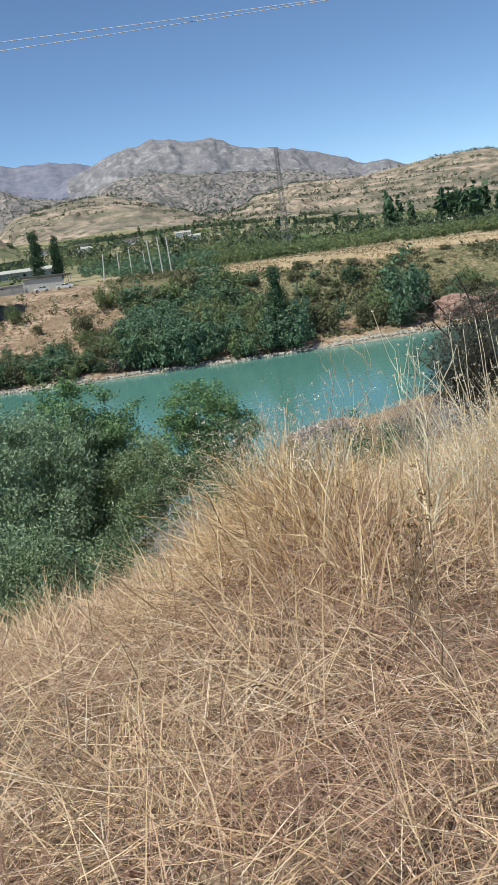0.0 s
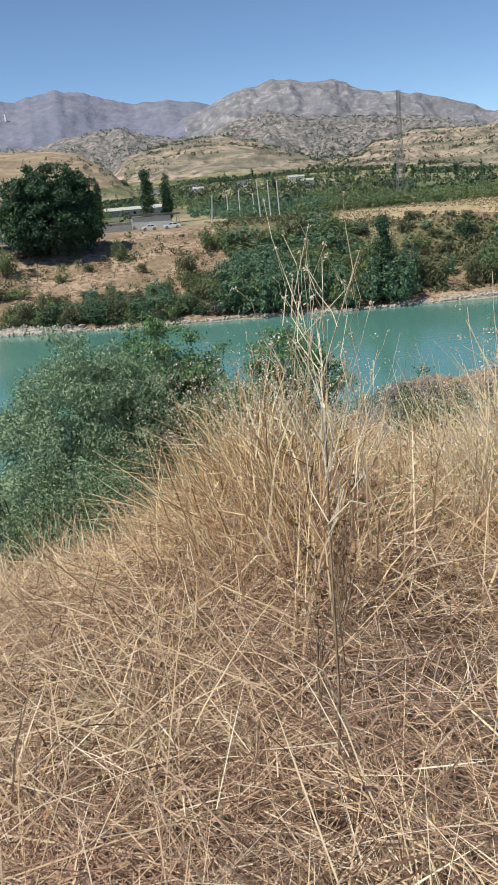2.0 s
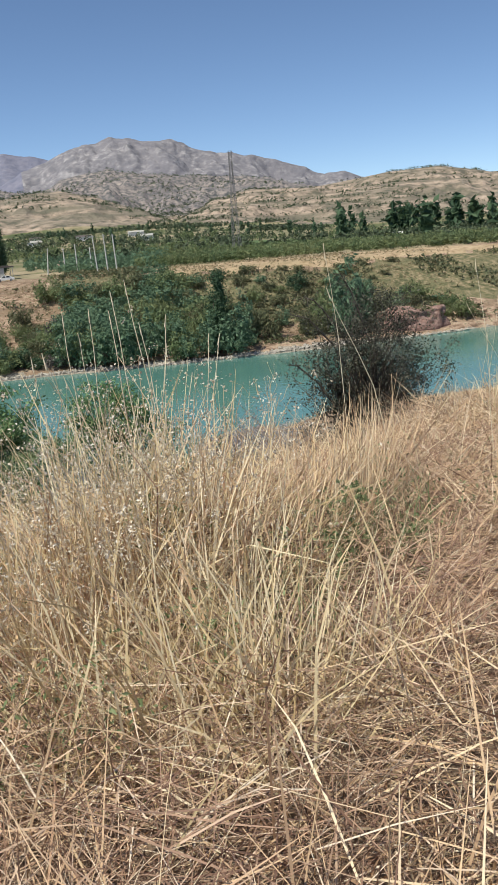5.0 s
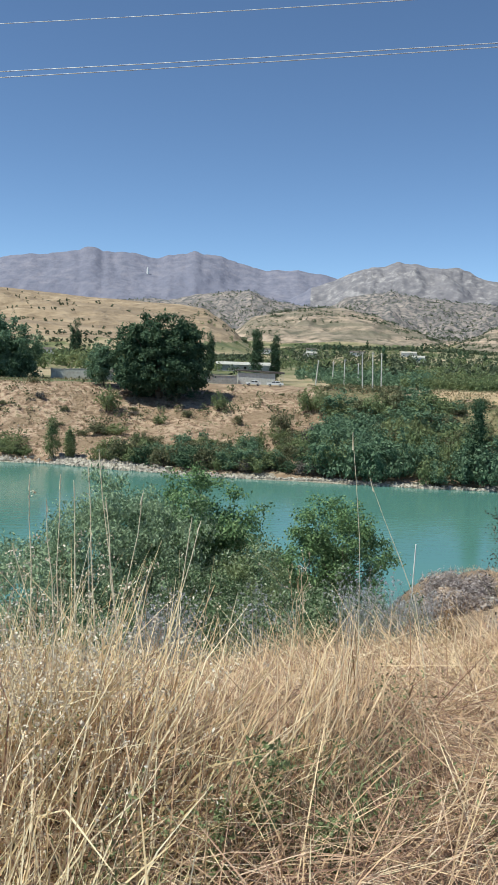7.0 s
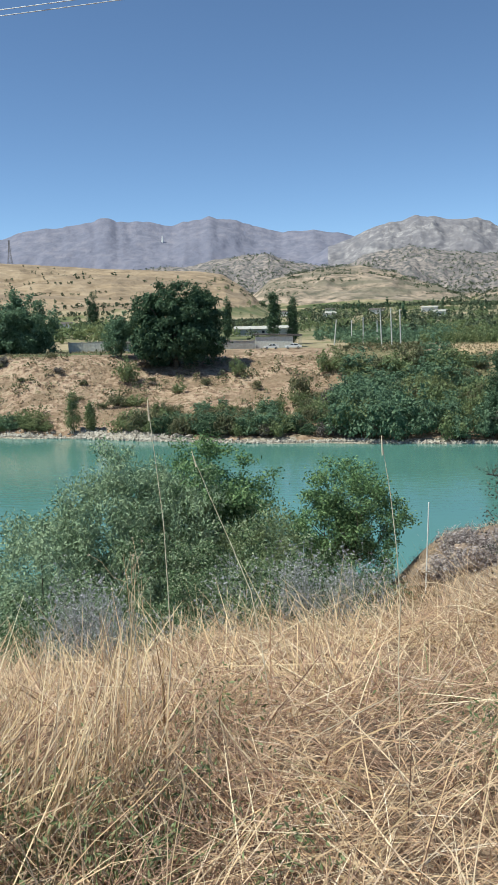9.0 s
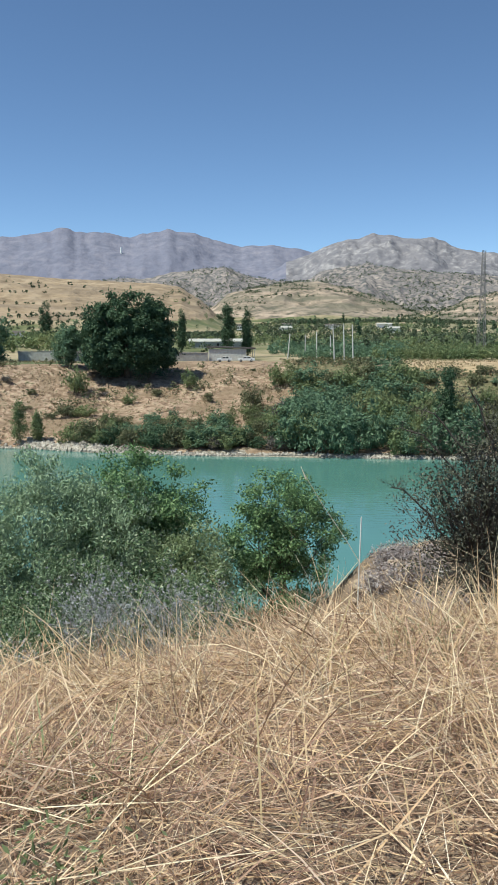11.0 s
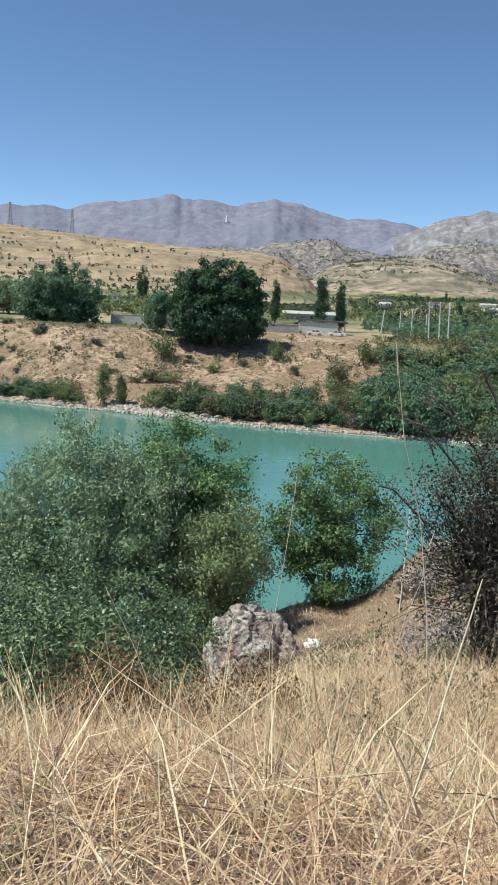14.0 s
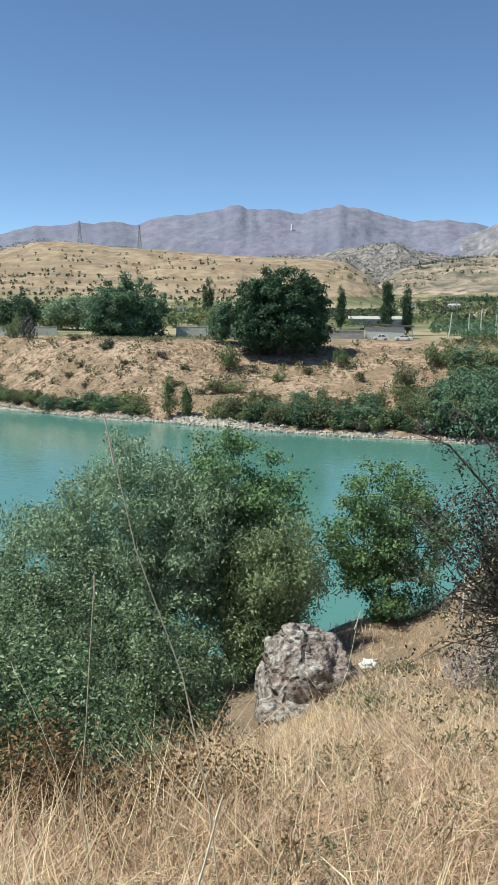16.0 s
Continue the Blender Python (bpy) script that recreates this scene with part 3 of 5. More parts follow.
def tree(name, label, category, place, lobes, leaves, size, leaf, seed, trunk=0.25, clumps=0, spread=0.5, flat=0.8, long=1.0, stems=1, group="", shell=0.55, twigs=10, droop=0.0, scale=1.0, bark=None):
    """A trunk with limbs under a crown of many leaves. Lobes are given from the tree's foot."""
    gen = np.random.default_rng(seed)
    t = thing(name, place, label, category, group, scale=scale)
    lobes = np.asarray(lobes, float)
    centres = lobe_points(lobes, clumps or max(30, leaves // 60), gen, shell)
    v, f = leaf_cloud(centres, spread, leaves, size, gen, flat, long, droop)
    v[:, 2] = np.maximum(v[:, 2], 0.05)
    mesh_part("crown", fast_mesh("crown", v, f, (leaf,)), t)
    bm = bmesh.new()
    mid = lobes[:, :3].mean(0)
    for s in range(stems):
        off = gen.normal(0, 1, 2) * trunk * (0 if stems == 1 else 2.2)
        fork = (mid[0] * 0.5 + off[0] * 2, mid[1] * 0.5 + off[1] * 2, max(mid[2] * 0.55, 0.4))
        limb(bm, (off[0], off[1], -0.3), fork, trunk, trunk * 0.65, 7, 0.05, gen)
        for _ in range(twigs):
            e = centres[gen.integers(0, len(centres))]
            limb(bm, fork, e, trunk * 0.38, trunk * 0.06, 5, 0.07, gen)
    part("trunk", bm, bark or BARK, t)
    return t


def at(x, y, sink=0.05):
    return (x, y, ground(x, y) - sink)


# Trees on the near bank, by the water.
tree("willow_tree", "broad grey-green willow by the water", "tree", at(-6.8, 41), [(0.3, 0, 8.3, 4.2, 4.2, 4.2), (-3.4, -1, 5.8, 3.6, 4, 4), (2.8, 0.5, 7.8, 3.4, 3.6, 3.6), (0, -2, 3.5, 5, 3.5, 3.4)], 114000, 0.062, WILLOW_LEAF, 1, 0.3, 760, 0.3, 1.0, 1.6, 2, droop=0.6)
tree("bank_tree", "dense green tree growing among the willows", "tree", at(-2.4, 43.5), [(0, 0, 8.9, 3.3, 3.2, 3.5), (0.7, 0, 4.8, 3.5, 3.4, 3.8), (-2, 0, 6.6, 3, 3, 3.2), (1.2, 0, 7.2, 2.6, 2.4, 2.8)], 60000, 0.085, GREEN_LEAF, 2, 0.25, 470, 0.32, 0.7, 1.1)
tree("willow_tree", "pale olive willow leaning over the rock", "tree", at(0.4, 40.5), [(0, 0, 5.2, 2.2, 2.2, 2.6), (-1.0, 0, 3, 2.2, 2.2, 2.6)], 34000, 0.06, PALE_WILLOW, 12, 0.18, 260, 0.3, 1.0, 1.5, droop=0.5)
tree("young_tree", "round bright green young tree on the shore", "tree", at(5.5, 46.3), [(0, 0, 6.2, 2.3, 2.2, 2.0), (1.3, 0, 4.6, 2.4, 2.2, 2.2), (-1.6, 0, 4.0, 2.2, 2, 2.4), (0, 0, 1.9, 2.8, 2.2, 1.8)], 34000, 0.08, GREEN_LEAF, 3, 0.13, 300, 0.26, 0.8, 1.0, 3, shell=0.6, twigs=20)
tree("leafy_shrub", "dark green leafy shrub on the slope", "shrub", at(0.1, 17.4), [(0, 0, 2.0, 2.3, 2.0, 2.0), (-1.8, 0.8, 2.0, 2.0, 2.0, 2.1), (0.8, -0.8, 1.0, 1.6, 1.5, 1.3), (-1.4, -1.8, 0.8, 1.7, 1.4, 1.2), (1.1, 1.0, 1.1, 1.0, 1.0, 1.1)], 80000, 0.028, SHRUB_LEAF, 4, 0.06, 460, 0.11, 0.8, 1.2, 3)
tree("leafy_shrub", "tall leafy shrub on the steep bank", "shrub", at(-4.2, 22), [(0, 0, 2.6, 2.8, 2.6, 2.6), (-2.2, 0.8, 2.4, 2.5, 2.6, 2.4), (1.6, 0, 2, 2, 2.2, 2)], 46000, 0.042, SHRUB_LEAF, 14, 0.08, 300, 0.22, 0.8, 1.2, 3)
tree("leafy_shrub", "broad green shrub under the willows", "shrub", at(-8.5, 29), [(0, 0, 4, 3.8, 3.4, 4), (-3.2, 0.8, 3.4, 3.5, 3.2, 3.4), (2.6, 0, 3.4, 3, 3, 3.2)], 48000, 0.058, WILLOW_LEAF, 15, 0.12, 280, 0.34, 0.8, 1.2, 3)
tree("leafy_shrub", "broad green shrub under the willows", "shrub", at(-15, 31), [(0, 0, 3, 3.8, 3.4, 3.2), (-4, 0.8, 2.6, 3.5, 3.2, 2.8)], 24000, 0.09, WILLOW_LEAF, 16, 0.12, 260, 0.4, 0.8, 1.4, 3)
tree("leafy_shrub", "low leafy shrub at the foot of the dry slope", "shrub", at(0.3, 13.2), [(0, 0, 1.0, 1.3, 1.1, 1.1), (-1.2, 0.5, 1.0, 1.2, 1.1, 1.1), (0.5, 0.6, 0.7, 0.8, 0.8, 0.8)], 34000, 0.023, SHRUB_LEAF, 17, 0.04, 240, 0.1, 0.8, 1.2, 3)
tree("leafy_shrub", "dark low shrub spilling over the brow", "shrub", at(1.5, 10.9), [(0, 0, 0.7, 1.1, 0.9, 0.85), (-1.0, 0.1, 0.8, 1.1, 0.9, 0.95), (0.4, -0.4, 0.35, 0.6, 0.6, 0.45), (-0.6, -0.7, 0.3, 0.9, 0.6, 0.5)], 24000, 0.022, SHRUB_LEAF, 18, 0.04, 260, 0.08, 0.8, 1.2, 3)
tree("leafy_shrub", "small dark shrub at the edge of the rust-brown scrub", "shrub", at(1.75, 12.0), [(0, 0, 0.5, 0.7, 0.7, 0.6), (-0.7, 0.3, 0.8, 0.8, 0.7, 0.8)], 20000, 0.021, SHRUB_LEAF, 19, 0.03, 220, 0.09, 0.8, 1.2, 3)
thorn = tree("thorn_bush", "dark open thorn bush with thin crooked twigs", "shrub", at(6.9, 17.2), [(0, 0, 1.9, 1.9, 1.8, 1.8), (0.4, 0, 3.6, 1.7, 1.5, 1.3), (-0.8, 0, 2.9, 1.1, 1.1, 1.5), (1.5, 0.3, 2.6, 1.5, 1.5, 1.8), (0.9, 0, 4.4, 0.8, 0.8, 0.7)], 24000, 0.03, THORN_LEAF, 5, 0.05, 620, 0.13, 0.9, 1.1, 9, shell=0.25, twigs=60, bark=DARK_TWIG)


def thorn_branch(points, seed):
    """A long arching bare branch of the thorn bush, with short twigs and a few leaves."""
    gen = np.random.default_rng(seed)
    bm = bmesh.new()
    spots = []
    for k, (a, b) in enumerate(zip(points, points[1:])):
        limb(bm, a, b, 0.026 - 0.005 * k, 0.021 - 0.005 * k, 5, 0.02, gen)
        for _ in range(9):
            s = Vector(a).lerp(Vector(b), gen.uniform(0, 1))
            e = s + Vector((gen.normal(-0.04, 0.16), gen.normal(0, 0.16), gen.normal(0.08, 0.14)))
            limb(bm, s, e, 0.006, 0.0025, 4, 0.06, gen)
            spots += [s.lerp(e, f) for f in (0.4, 0.7, 1.0)]
    branch = part("branch", bm, DARK_TWIG, thorn)
    v, f = leaf_cloud(np.array([tuple(p) for p in spots]), 0.03, len(spots) * 5, 0.017, gen)
    tagged(mesh_part("leaf_spray", fast_mesh("leaf_spray", v, f, (THORN_LEAF,)), branch), kind="stuff")


thorn_branch([(0.0, 0, 2.6), (-0.7, -0.1, 3.7), (-1.3, -0.1, 4.35), (-1.75, -0.1, 4.5)], 1)
thorn_branch([(0.2, 0.1, 2.9), (-0.4, 0.1, 4.0), (-1.0, 0.2, 4.75), (-1.25, 0.2, 4.85)], 2)
thorn_branch([(-0.4, -0.2, 1.8), (-1.2, -0.3, 2.8), (-1.75, -0.3, 3.3), (-2.0, -0.3, 3.35)], 3)
thorn_branch([(0.4, -0.2, 3.2), (0.0, -0.3, 4.3), (-0.35, -0.3, 5.1), (-0.5, -0.3, 5.35)], 4)
tree("thorn_bush", "small grey thorn bush at the bank's brink", "shrub", at(12.5, 33), [(0, 0, 0.9, 1.2, 1.2, 1.0)], 4000, 0.04, GREY_LEAF, 25, 0.04, 120, 0.2, 0.9, 1.1, 4, twigs=16, bark=DARK_TWIG)
tree("dry_shrub", "mauve-grey twiggy dead shrub on the slope", "shrub", at(7.2, 23.0), [(0, 0, 0.5, 0.9, 0.9, 0.6), (1.2, 1.4, 0.5, 1.0, 0.9, 0.6)], 3500, 0.035, MAUVE_TWIG, 27, 0.03, 150, 0.16, 0.9, 1.6, 6, twigs=20)
for n, (x, y) in enumerate([(9.8, 40.6), (11.0, 40.2), (12.0, 41.6), (10.6, 42.4)]):
    tree("dry_shrub", "mauve-grey twiggy dead shrub on the headland", "shrub", at(x, y), [(0, 0, 0.5, 1.0, 0.9, 0.6), (0.9, 0.3, 0.6, 0.8, 0.8, 0.7)], 3000, 0.05, MAUVE_TWIG, 270 + n, 0.03, 150, 0.2, 0.9, 1.7, 5, twigs=16, group="dead shrubs on the headland")
tree("dry_shrub", "withered rust-brown shrub in the grass", "shrub", at(2.5, 9.7), [(0, 0, 0.35, 0.6, 0.4, 0.35), (0.8, 0.5, 0.35, 0.5, 0.4, 0.4), (-0.5, 0.3, 0.45, 0.5, 0.4, 0.45)], 8000, 0.017, RUST_LEAF, 26, 0.02, 260, 0.1, 0.9, 1.2, 5)
# Trees on the far terrace.
tree("walnut_tree", "huge dark round walnut tree at the bank's edge", "tree", at(-17.5, 199), [(0, 0, 12.6, 10.0, 8.5, 7.5), (-5.5, 0, 8.5, 6.3, 6, 6.5), (6, 0, 8, 6.0, 6, 6.5), (0, -2, 5.5, 9.4, 6, 4.6), (6, -1, 5, 5.2, 5, 4.6), (-5.6, -1, 5, 5.4, 5, 4.6), (5, 0, 12.5, 6.0, 5.5, 5.2), (-4, 0, 13, 5.5, 5.5, 5.0)], 48000, 0.34, DARK_LEAF, 6, 0.9, 520, 0.62, shell=0.62)
tree("walnut_tree", "large green spreading tree before the wall", "tree", at(-64.5, 229), [(0, 0, 10, 9, 7, 6.3), (-5, 0, 6.5, 7, 6, 5.5), (6, 0, 6.5, 6.5, 5, 5.5), (0, -1, 3.6, 8.5, 6, 3.6), (6, -1, 3, 5.5, 4, 3), (-6, -1, 3, 5.5, 4, 3)], 34000, 0.34, THICKET_LEAF, 7, 0.7, 300, 0.75)
tree("orchard_tree", "dark green tree behind the wall", "tree", at(-103, 246), [(0, 0, 6, 6, 6, 5), (-5, 0, 5, 5, 5, 4.5)], 9000, 0.35, DARK_LEAF, 8, 0.4, 110, 0.8, group="trees behind the wall")
tree("orchard_tree", "grey-green tree behind the wall", "tree", at(-93, 268), [(0, 0, 6.5, 7, 6, 5.5), (8, 0, 6, 7, 6, 5.5), (-7, 0, 5, 5, 5, 4)], 15000, 0.36, WILLOW_LEAF, 9, 0.4, 150, 0.9, group="trees behind the wall")
tree("slender_tree", "light green tree before the wall", "tree", at(-31.5, 203), [(0, 0, 6, 3.3, 3, 4), (-1.2, 0, 3.5, 3.2, 3, 3), (1.6, 0, 8, 2, 2, 2.5)], 8000, 0.26, THICKET_LEAF, 10, 0.2, 110, 0.5)
for n, (x, y, h, w) in enumerate([(-66, 353, 19, 2.6), (8.2, 264, 17.5, 2.1), (14.2, 266, 16, 1.4), (-7.5, 300, 16, 1.4)]):
    tree("cypress_tree", "tall narrow dark poplar behind the terrace wall", "tree", at(x, y), [(0, 0, h * 0.35, w, w, h * 0.35), (0, 0, h * 0.65, w * 0.8, w * 0.8, h * 0.34)], 5000, 0.26, DARK_LEAF, 30 + n, 0.2, 90, 0.4, 1.6, group="narrow poplars")
tree("poplar_tree", "dark conical poplar at the water's edge", "tree", at(44, 147), [(0, 0, 4.5, 2.7, 2.7, 4.2), (0.4, 0, 10, 1.5, 1.5, 5.5)], 11000, 0.2, DARK_LEAF, 40, 0.25, 140, 0.45, 1.3)
for n, (x, y, h, w) in enumerate([(-35.6, 163.7, 9.3, 1.5), (-32, 163.4, 6.2, 1.1)]):
    tree("poplar_sapling", "slim young poplar on the stony shore", "tree", at(x, y), [(0, 0, h * 0.4, w, w, h * 0.38), (0, 0, h * 0.7, w * 0.6, w * 0.6, h * 0.3)], 3000, 0.16, BUSH_LEAF, 42 + n, 0.1, 60, 0.3, 1.4, group="saplings on the shore")


def bush_kind(name, label, leaf, seed, tall=1.0, leaves=1250, group=""):
    """A bush about two metres across, to be copied in other sizes."""
    gen = np.random.default_rng(seed)
    lobes = [(0, 0, 0.75 * tall, 0.8, 0.8, 0.75 * tall)] + [(*(gen.uniform(-0.6, 0.6, 2)), gen.uniform(0.4, 0.8) * tall, *gen.uniform(0.4, 0.65, 2), gen.uniform(0.4, 0.6) * tall) for _ in range(4)]
    return tree(name, label, "shrub", (0, 0, -60), lobes, leaves, 0.07, leaf, seed, 0.04, 40, 0.14, 0.9, 1.2, 3, group, twigs=5)


KINDS = [
    bush_kind("bush", "dense green bush on the far bank", BUSH_LEAF, 50, 1.0, group="far bank bushes"),
    bush_kind("bush", "feathery blue-green bush on the far bank", THICKET_LEAF, 51, 1.25, 1500, group="far bank bushes"),
    bush_kind("bush", "olive scrub bush on the far bank", OLIVE_LEAF, 52, 0.9, group="far bank bushes"),
    bush_kind("bush", "grey half-bare bush on the far bank", GREY_LEAF, 53, 0.9, 1000, group="far bank bushes"),
    bush_kind("bush", "dark green bush on the far bank", DARK_LEAF, 54, 1.1, group="far bank bushes"),
]
planted = []


def bush(kind, x, y, width, height=0.0, gen=rng):
    """Notes a bush of that width and height at x, y."""
    tall = (1.5, 1.85, 1.35, 1.35, 1.65)[kind]
    planted.append((kind, pose(*at(x, y), 0, 0, gen.uniform(0, 360)) @ Matrix.Diagonal((width / 2, width / 2, (height or width * 0.8) / tall, 1))))


# Single bushes, then the thickets by the water.
for kind, x, y, w, h in [
    (0, -28.4, 189, 6, 6.6), (0, 19, 192, 6.4, 6.6), (2, 11.7, 178.3, 5.4, 5), (3, 16.5, 167, 5, 5), (0, -2.5, 192, 4, 5), (0, -15.8, 184, 3, 2.8),
    (2, -29, 177, 5, 2.6), (0, -25, 176.5, 5.5, 2.8), (0, -92, 217, 6, 6.5), (3, -85.4, 211, 5, 7), (3, -58, 196, 4, 2), (2, -48, 199, 3, 1.6), (2, -70, 203, 4, 2),
    (3, -44, 190, 3, 1.5), (2, -10, 188, 3, 2), (2, 2, 184, 3, 2.4), (4, 71, 171, 5.4, 4.6), (1, 50, 149, 5, 9), (2, 55.8, 149, 6.5, 6), (2, 62, 148, 4, 5.6),
    (1, 72, 147, 11, 13), (0, 68, 150, 7, 8), (1, 76, 152, 8, 8), (0, 60, 168, 4, 4), (0, 52, 166, 5, 4), (2, 48, 160, 6, 4), (2, 57, 158, 5, 3.5), (1, 46, 168, 5, 5),
    (3, 3, 152.5, 4.5, 3), (3, 14, 151, 5, 3), (3, 6, 162, 3, 2), (2, -38, 186, 2.5, 1.6), (2, -52, 187, 2.5, 1.2), (0, 80, 160, 5, 4), (2, 84, 150, 6, 4), (0, 95, 160, 6, 5),
]:
    bush(kind, x, y, w, h)
gen_b = np.random.default_rng(91)
for x in np.arange(-24, 20, 1.5):
    y = float(far_shore(x)) + gen_b.uniform(3.6, 7)
    big = gen_b.uniform(0.6, 1.25)
    bush(int(gen_b.choice([0, 0, 2, 4, 2, 1])), x + gen_b.uniform(-1, 1), y, 5.5 * big, 4.2 * big, gen_b)
    for _ in range(3):
        if gen_b.random() < (0.75 if x > -12 else 0.4):
            bush(int(gen_b.choice([0, 0, 2, 1])), x + gen_b.uniform(-1, 1), y + gen_b.uniform(2, 6 + 0.45 * (x + 26)), gen_b.uniform(2.5, 5.5), gen_b.uniform(1.6, 3.6), gen_b)
for x in np.arange(17, 47, 2.4):
    for row in range(7):
        y = float(far_shore(x)) + 4.5 + row * 6.5 + gen_b.uniform(-2.5, 2.5)
        if (row > 3 and x < 22) or gen_b.random() < 0.08:
            continue
        big = gen_b.uniform(0.65, 1.3)
        bush(int(gen_b.choice([1, 0, 1, 0, 1, 2])), x + gen_b.uniform(-2, 2), y, 7 * big, 6.4 * big * (1.1 if row < 3 else 0.75), gen_b)
for x in np.arange(-97, -41, 1.3):
    big = gen_b.uniform(0.6, 1.2)
    bush(int(gen_b.choice([0, 0, 2, 1])), x + gen_b.uniform(-1, 1), float(far_shore(x)) + gen_b.uniform(2.2, 5.5), 4.6 * big, 3.0 * big, gen_b)
# The green, broken bank downstream, and stray scrub on the dry slope.
for _ in range(85):
    x, v = gen_b.uniform(44, 100), gen_b.uniform(4, 44)
    big = gen_b.uniform(0.5, 1.2)
    bush(int(gen_b.choice([2, 2, 0, 1, 2])), x, float(far_shore(x)) + v, 4.6 * big, 3.4 * big * (1.2 if v < 15 else 0.6), gen_b)
for _ in range(20):
    x = gen_b.uniform(-95, 20)
    v = gen_b.uniform(0.3, 1.0) * float(lip(x))
    big = gen_b.uniform(0.3, 1.1)
    bush(int(gen_b.choice([2, 3, 3, 2, 0])), x, float(far_shore(x)) + v, 3.4 * big, 1.4 * big, gen_b)
for _ in range(12):
    x = gen_b.uniform(-14, 16)
    bush(int(gen_b.choice([0, 2, 2, 1])), x, float(far_shore(x)) + gen_b.uniform(8, 24), gen_b.uniform(3, 5), gen_b.uniform(1.2, 2.6), gen_b)
for n, kind_thing in enumerate(KINDS):
    *others, last = [m for kind, m in planted if kind == n]
    for m in others:
        copy_thing(kind_thing, m)
    kind_thing.matrix_basis = last


# ---- woods, orchards and hill scrub, beyond counting ----
def clumps(name, label, spots, sizes, leaf, seed, per=26, narrow=1.0, card=0.3):
    """Many small crowns in one mesh, each a knot of leaf sprays with a gap here and there."""
    gen = np.random.default_rng(seed)
    n = len(spots)
    d = gen.normal(0, 1, (n, per, 3))
    d /= np.linalg.norm(d, axis=2, keepdims=True)
    d = d * gen.uniform(0.45, 1.0, (n, per, 1))
    c = spots[:, None, :] + np.array([0, 0, 0.5])[None, None] * sizes[:, None, None] + d * sizes[:, None, None] * np.array([0.42 * narrow, 0.42 * narrow, 0.5])
    v, f = leaf_cloud(c.reshape(-1, 3), 0.0, n * per, 1.0, gen)
    v = v.reshape(-1, 4, 3)
    # each spray goes to its own place and size
    order = np.arange(n * per)
    mid = v.mean(1, keepdims=True)
    v = (v - mid) * np.repeat(sizes, per)[:, None, None] * card + c.reshape(-1, 3)[order][:, None, :]
    tagged(new(name, fast_mesh(name, v.reshape(-1, 3), f, (leaf,))), label, "woods", kind="stuff")


def scatter(count, r0, r1, a0, a1, gen):
    r = np.exp(gen.uniform(np.log(r0), np.log(r1), count))
    a = np.radians(gen.uniform(a0, a1, count))
    return r * np.sin(a), r * np.cos(a), r, np.degrees(a)


def wood(name, label, count, r0, r1, a0, a1, low, high, leaf, seed, keep=None, per=26, narrow=1.0, card=0.3):
    gen = np.random.default_rng(seed)
    x, y, r, a = scatter(count, r0, r1, a0, a1, gen)
    z = ground_height(x, y)
    ok = keep(x, y, z, r, a, gen) if keep else np.ones(count, bool)
    ok &= ~((r > 325) & (r < 465) & (a > 19.5) & (a < 26))        # the open green field
    spots = np.stack([x, y, z - 0.2], 1)[ok]
    clumps(name, label, spots, gen.uniform(low, high, ok.sum()), leaf, seed + 1, per, narrow, card)


def patchy(size, level, seed):
    return lambda x, y, z, r, a, gen: value_noise(x / size, y / size, seed) + gen.uniform(-0.15, 0.15, len(x)) > level


def rows(gap, thick, level=0.3, size=160, seed=3):
    """Planted along the slope's contour lines."""
    return lambda x, y, z, r, a, gen: (np.mod(z + fractal(x, y, 90, 2, 7) * 3, gap) < thick) & (value_noise(x / size, y / size, seed) > level)


wood("bank_scrub", "dry thistles and low scrub dotted over the far slope", 30000, 156, 240, -32, 33, 0.3, 0.8, DRY_SCRUB, 290, lambda x, y, z, r, a, gen: (z > 1.0) & ((np.abs(x) > 22) | ((y - far_shore(x)) / lip(x) < 0.97)) & (value_noise(x / 7, y / 7, 5) + gen.uniform(-0.3, 0.3, len(x)) > 0.40), 4)
wood("slope_scrub", "low olive and brown scrub in patches on the far slope", 1500, 160, 262, -34, 8, 0.7, 2.2, OLIVE_LEAF, 292, lambda x, y, z, r, a, gen: (z > 2.5) & (x < 24) & (y < far_shore(x) + lip(x) * 1.02) & (value_noise(x / 13, y / 13, 6) + gen.uniform(-0.15, 0.15, len(x)) > 0.5), 24, 1.5, 0.16)
wood("terrace_growth", "rank green growth behind the poles on the terrace", 650, 246, 345, 4.5, 14, 1.2, 4.2, THICKET_LEAF, 297, lambda x, y, z, r, a, gen: x > 20 + 14 * value_noise(x / 6, y / 6, 9), 40, 1.4, 0.13)
wood("meadow_growth", "rank green and olive growth over the downstream bank", 15000, 145, 235, 4, 36, 0.5, 1.5, OLIVE_LEAF, 295, lambda x, y, z, r, a, gen: (z > 1.2) & (x > 20 + 8 * value_noise(x / 9, y / 9, 15)) & ((x < 46) | ((y - far_shore(x)) / lip(x) < 0.9)) & (value_noise(x / 11, y / 11, 16) + gen.uniform(-0.2, 0.2, len(x)) > 0.36 + 0.12 * (x > 47)), 7)
wood("orchard", "green orchards and hedges on the valley floor", 1300, 232, 320, 12, 42, 2.0, 4, BUSH_LEAF, 300, lambda x, y, z, r, a, gen: r > 235 + 8 * value_noise(a, a * 0, 2), 80, 1.3, 0.11)
wood("valley_woods", "dark groves and field trees across the valley", 1900, 300, 900, -3, 42, 2.4, 6, WOOD_LEAF, 310, patchy(70, 0.44, 12), 32, 1.1, 0.14)
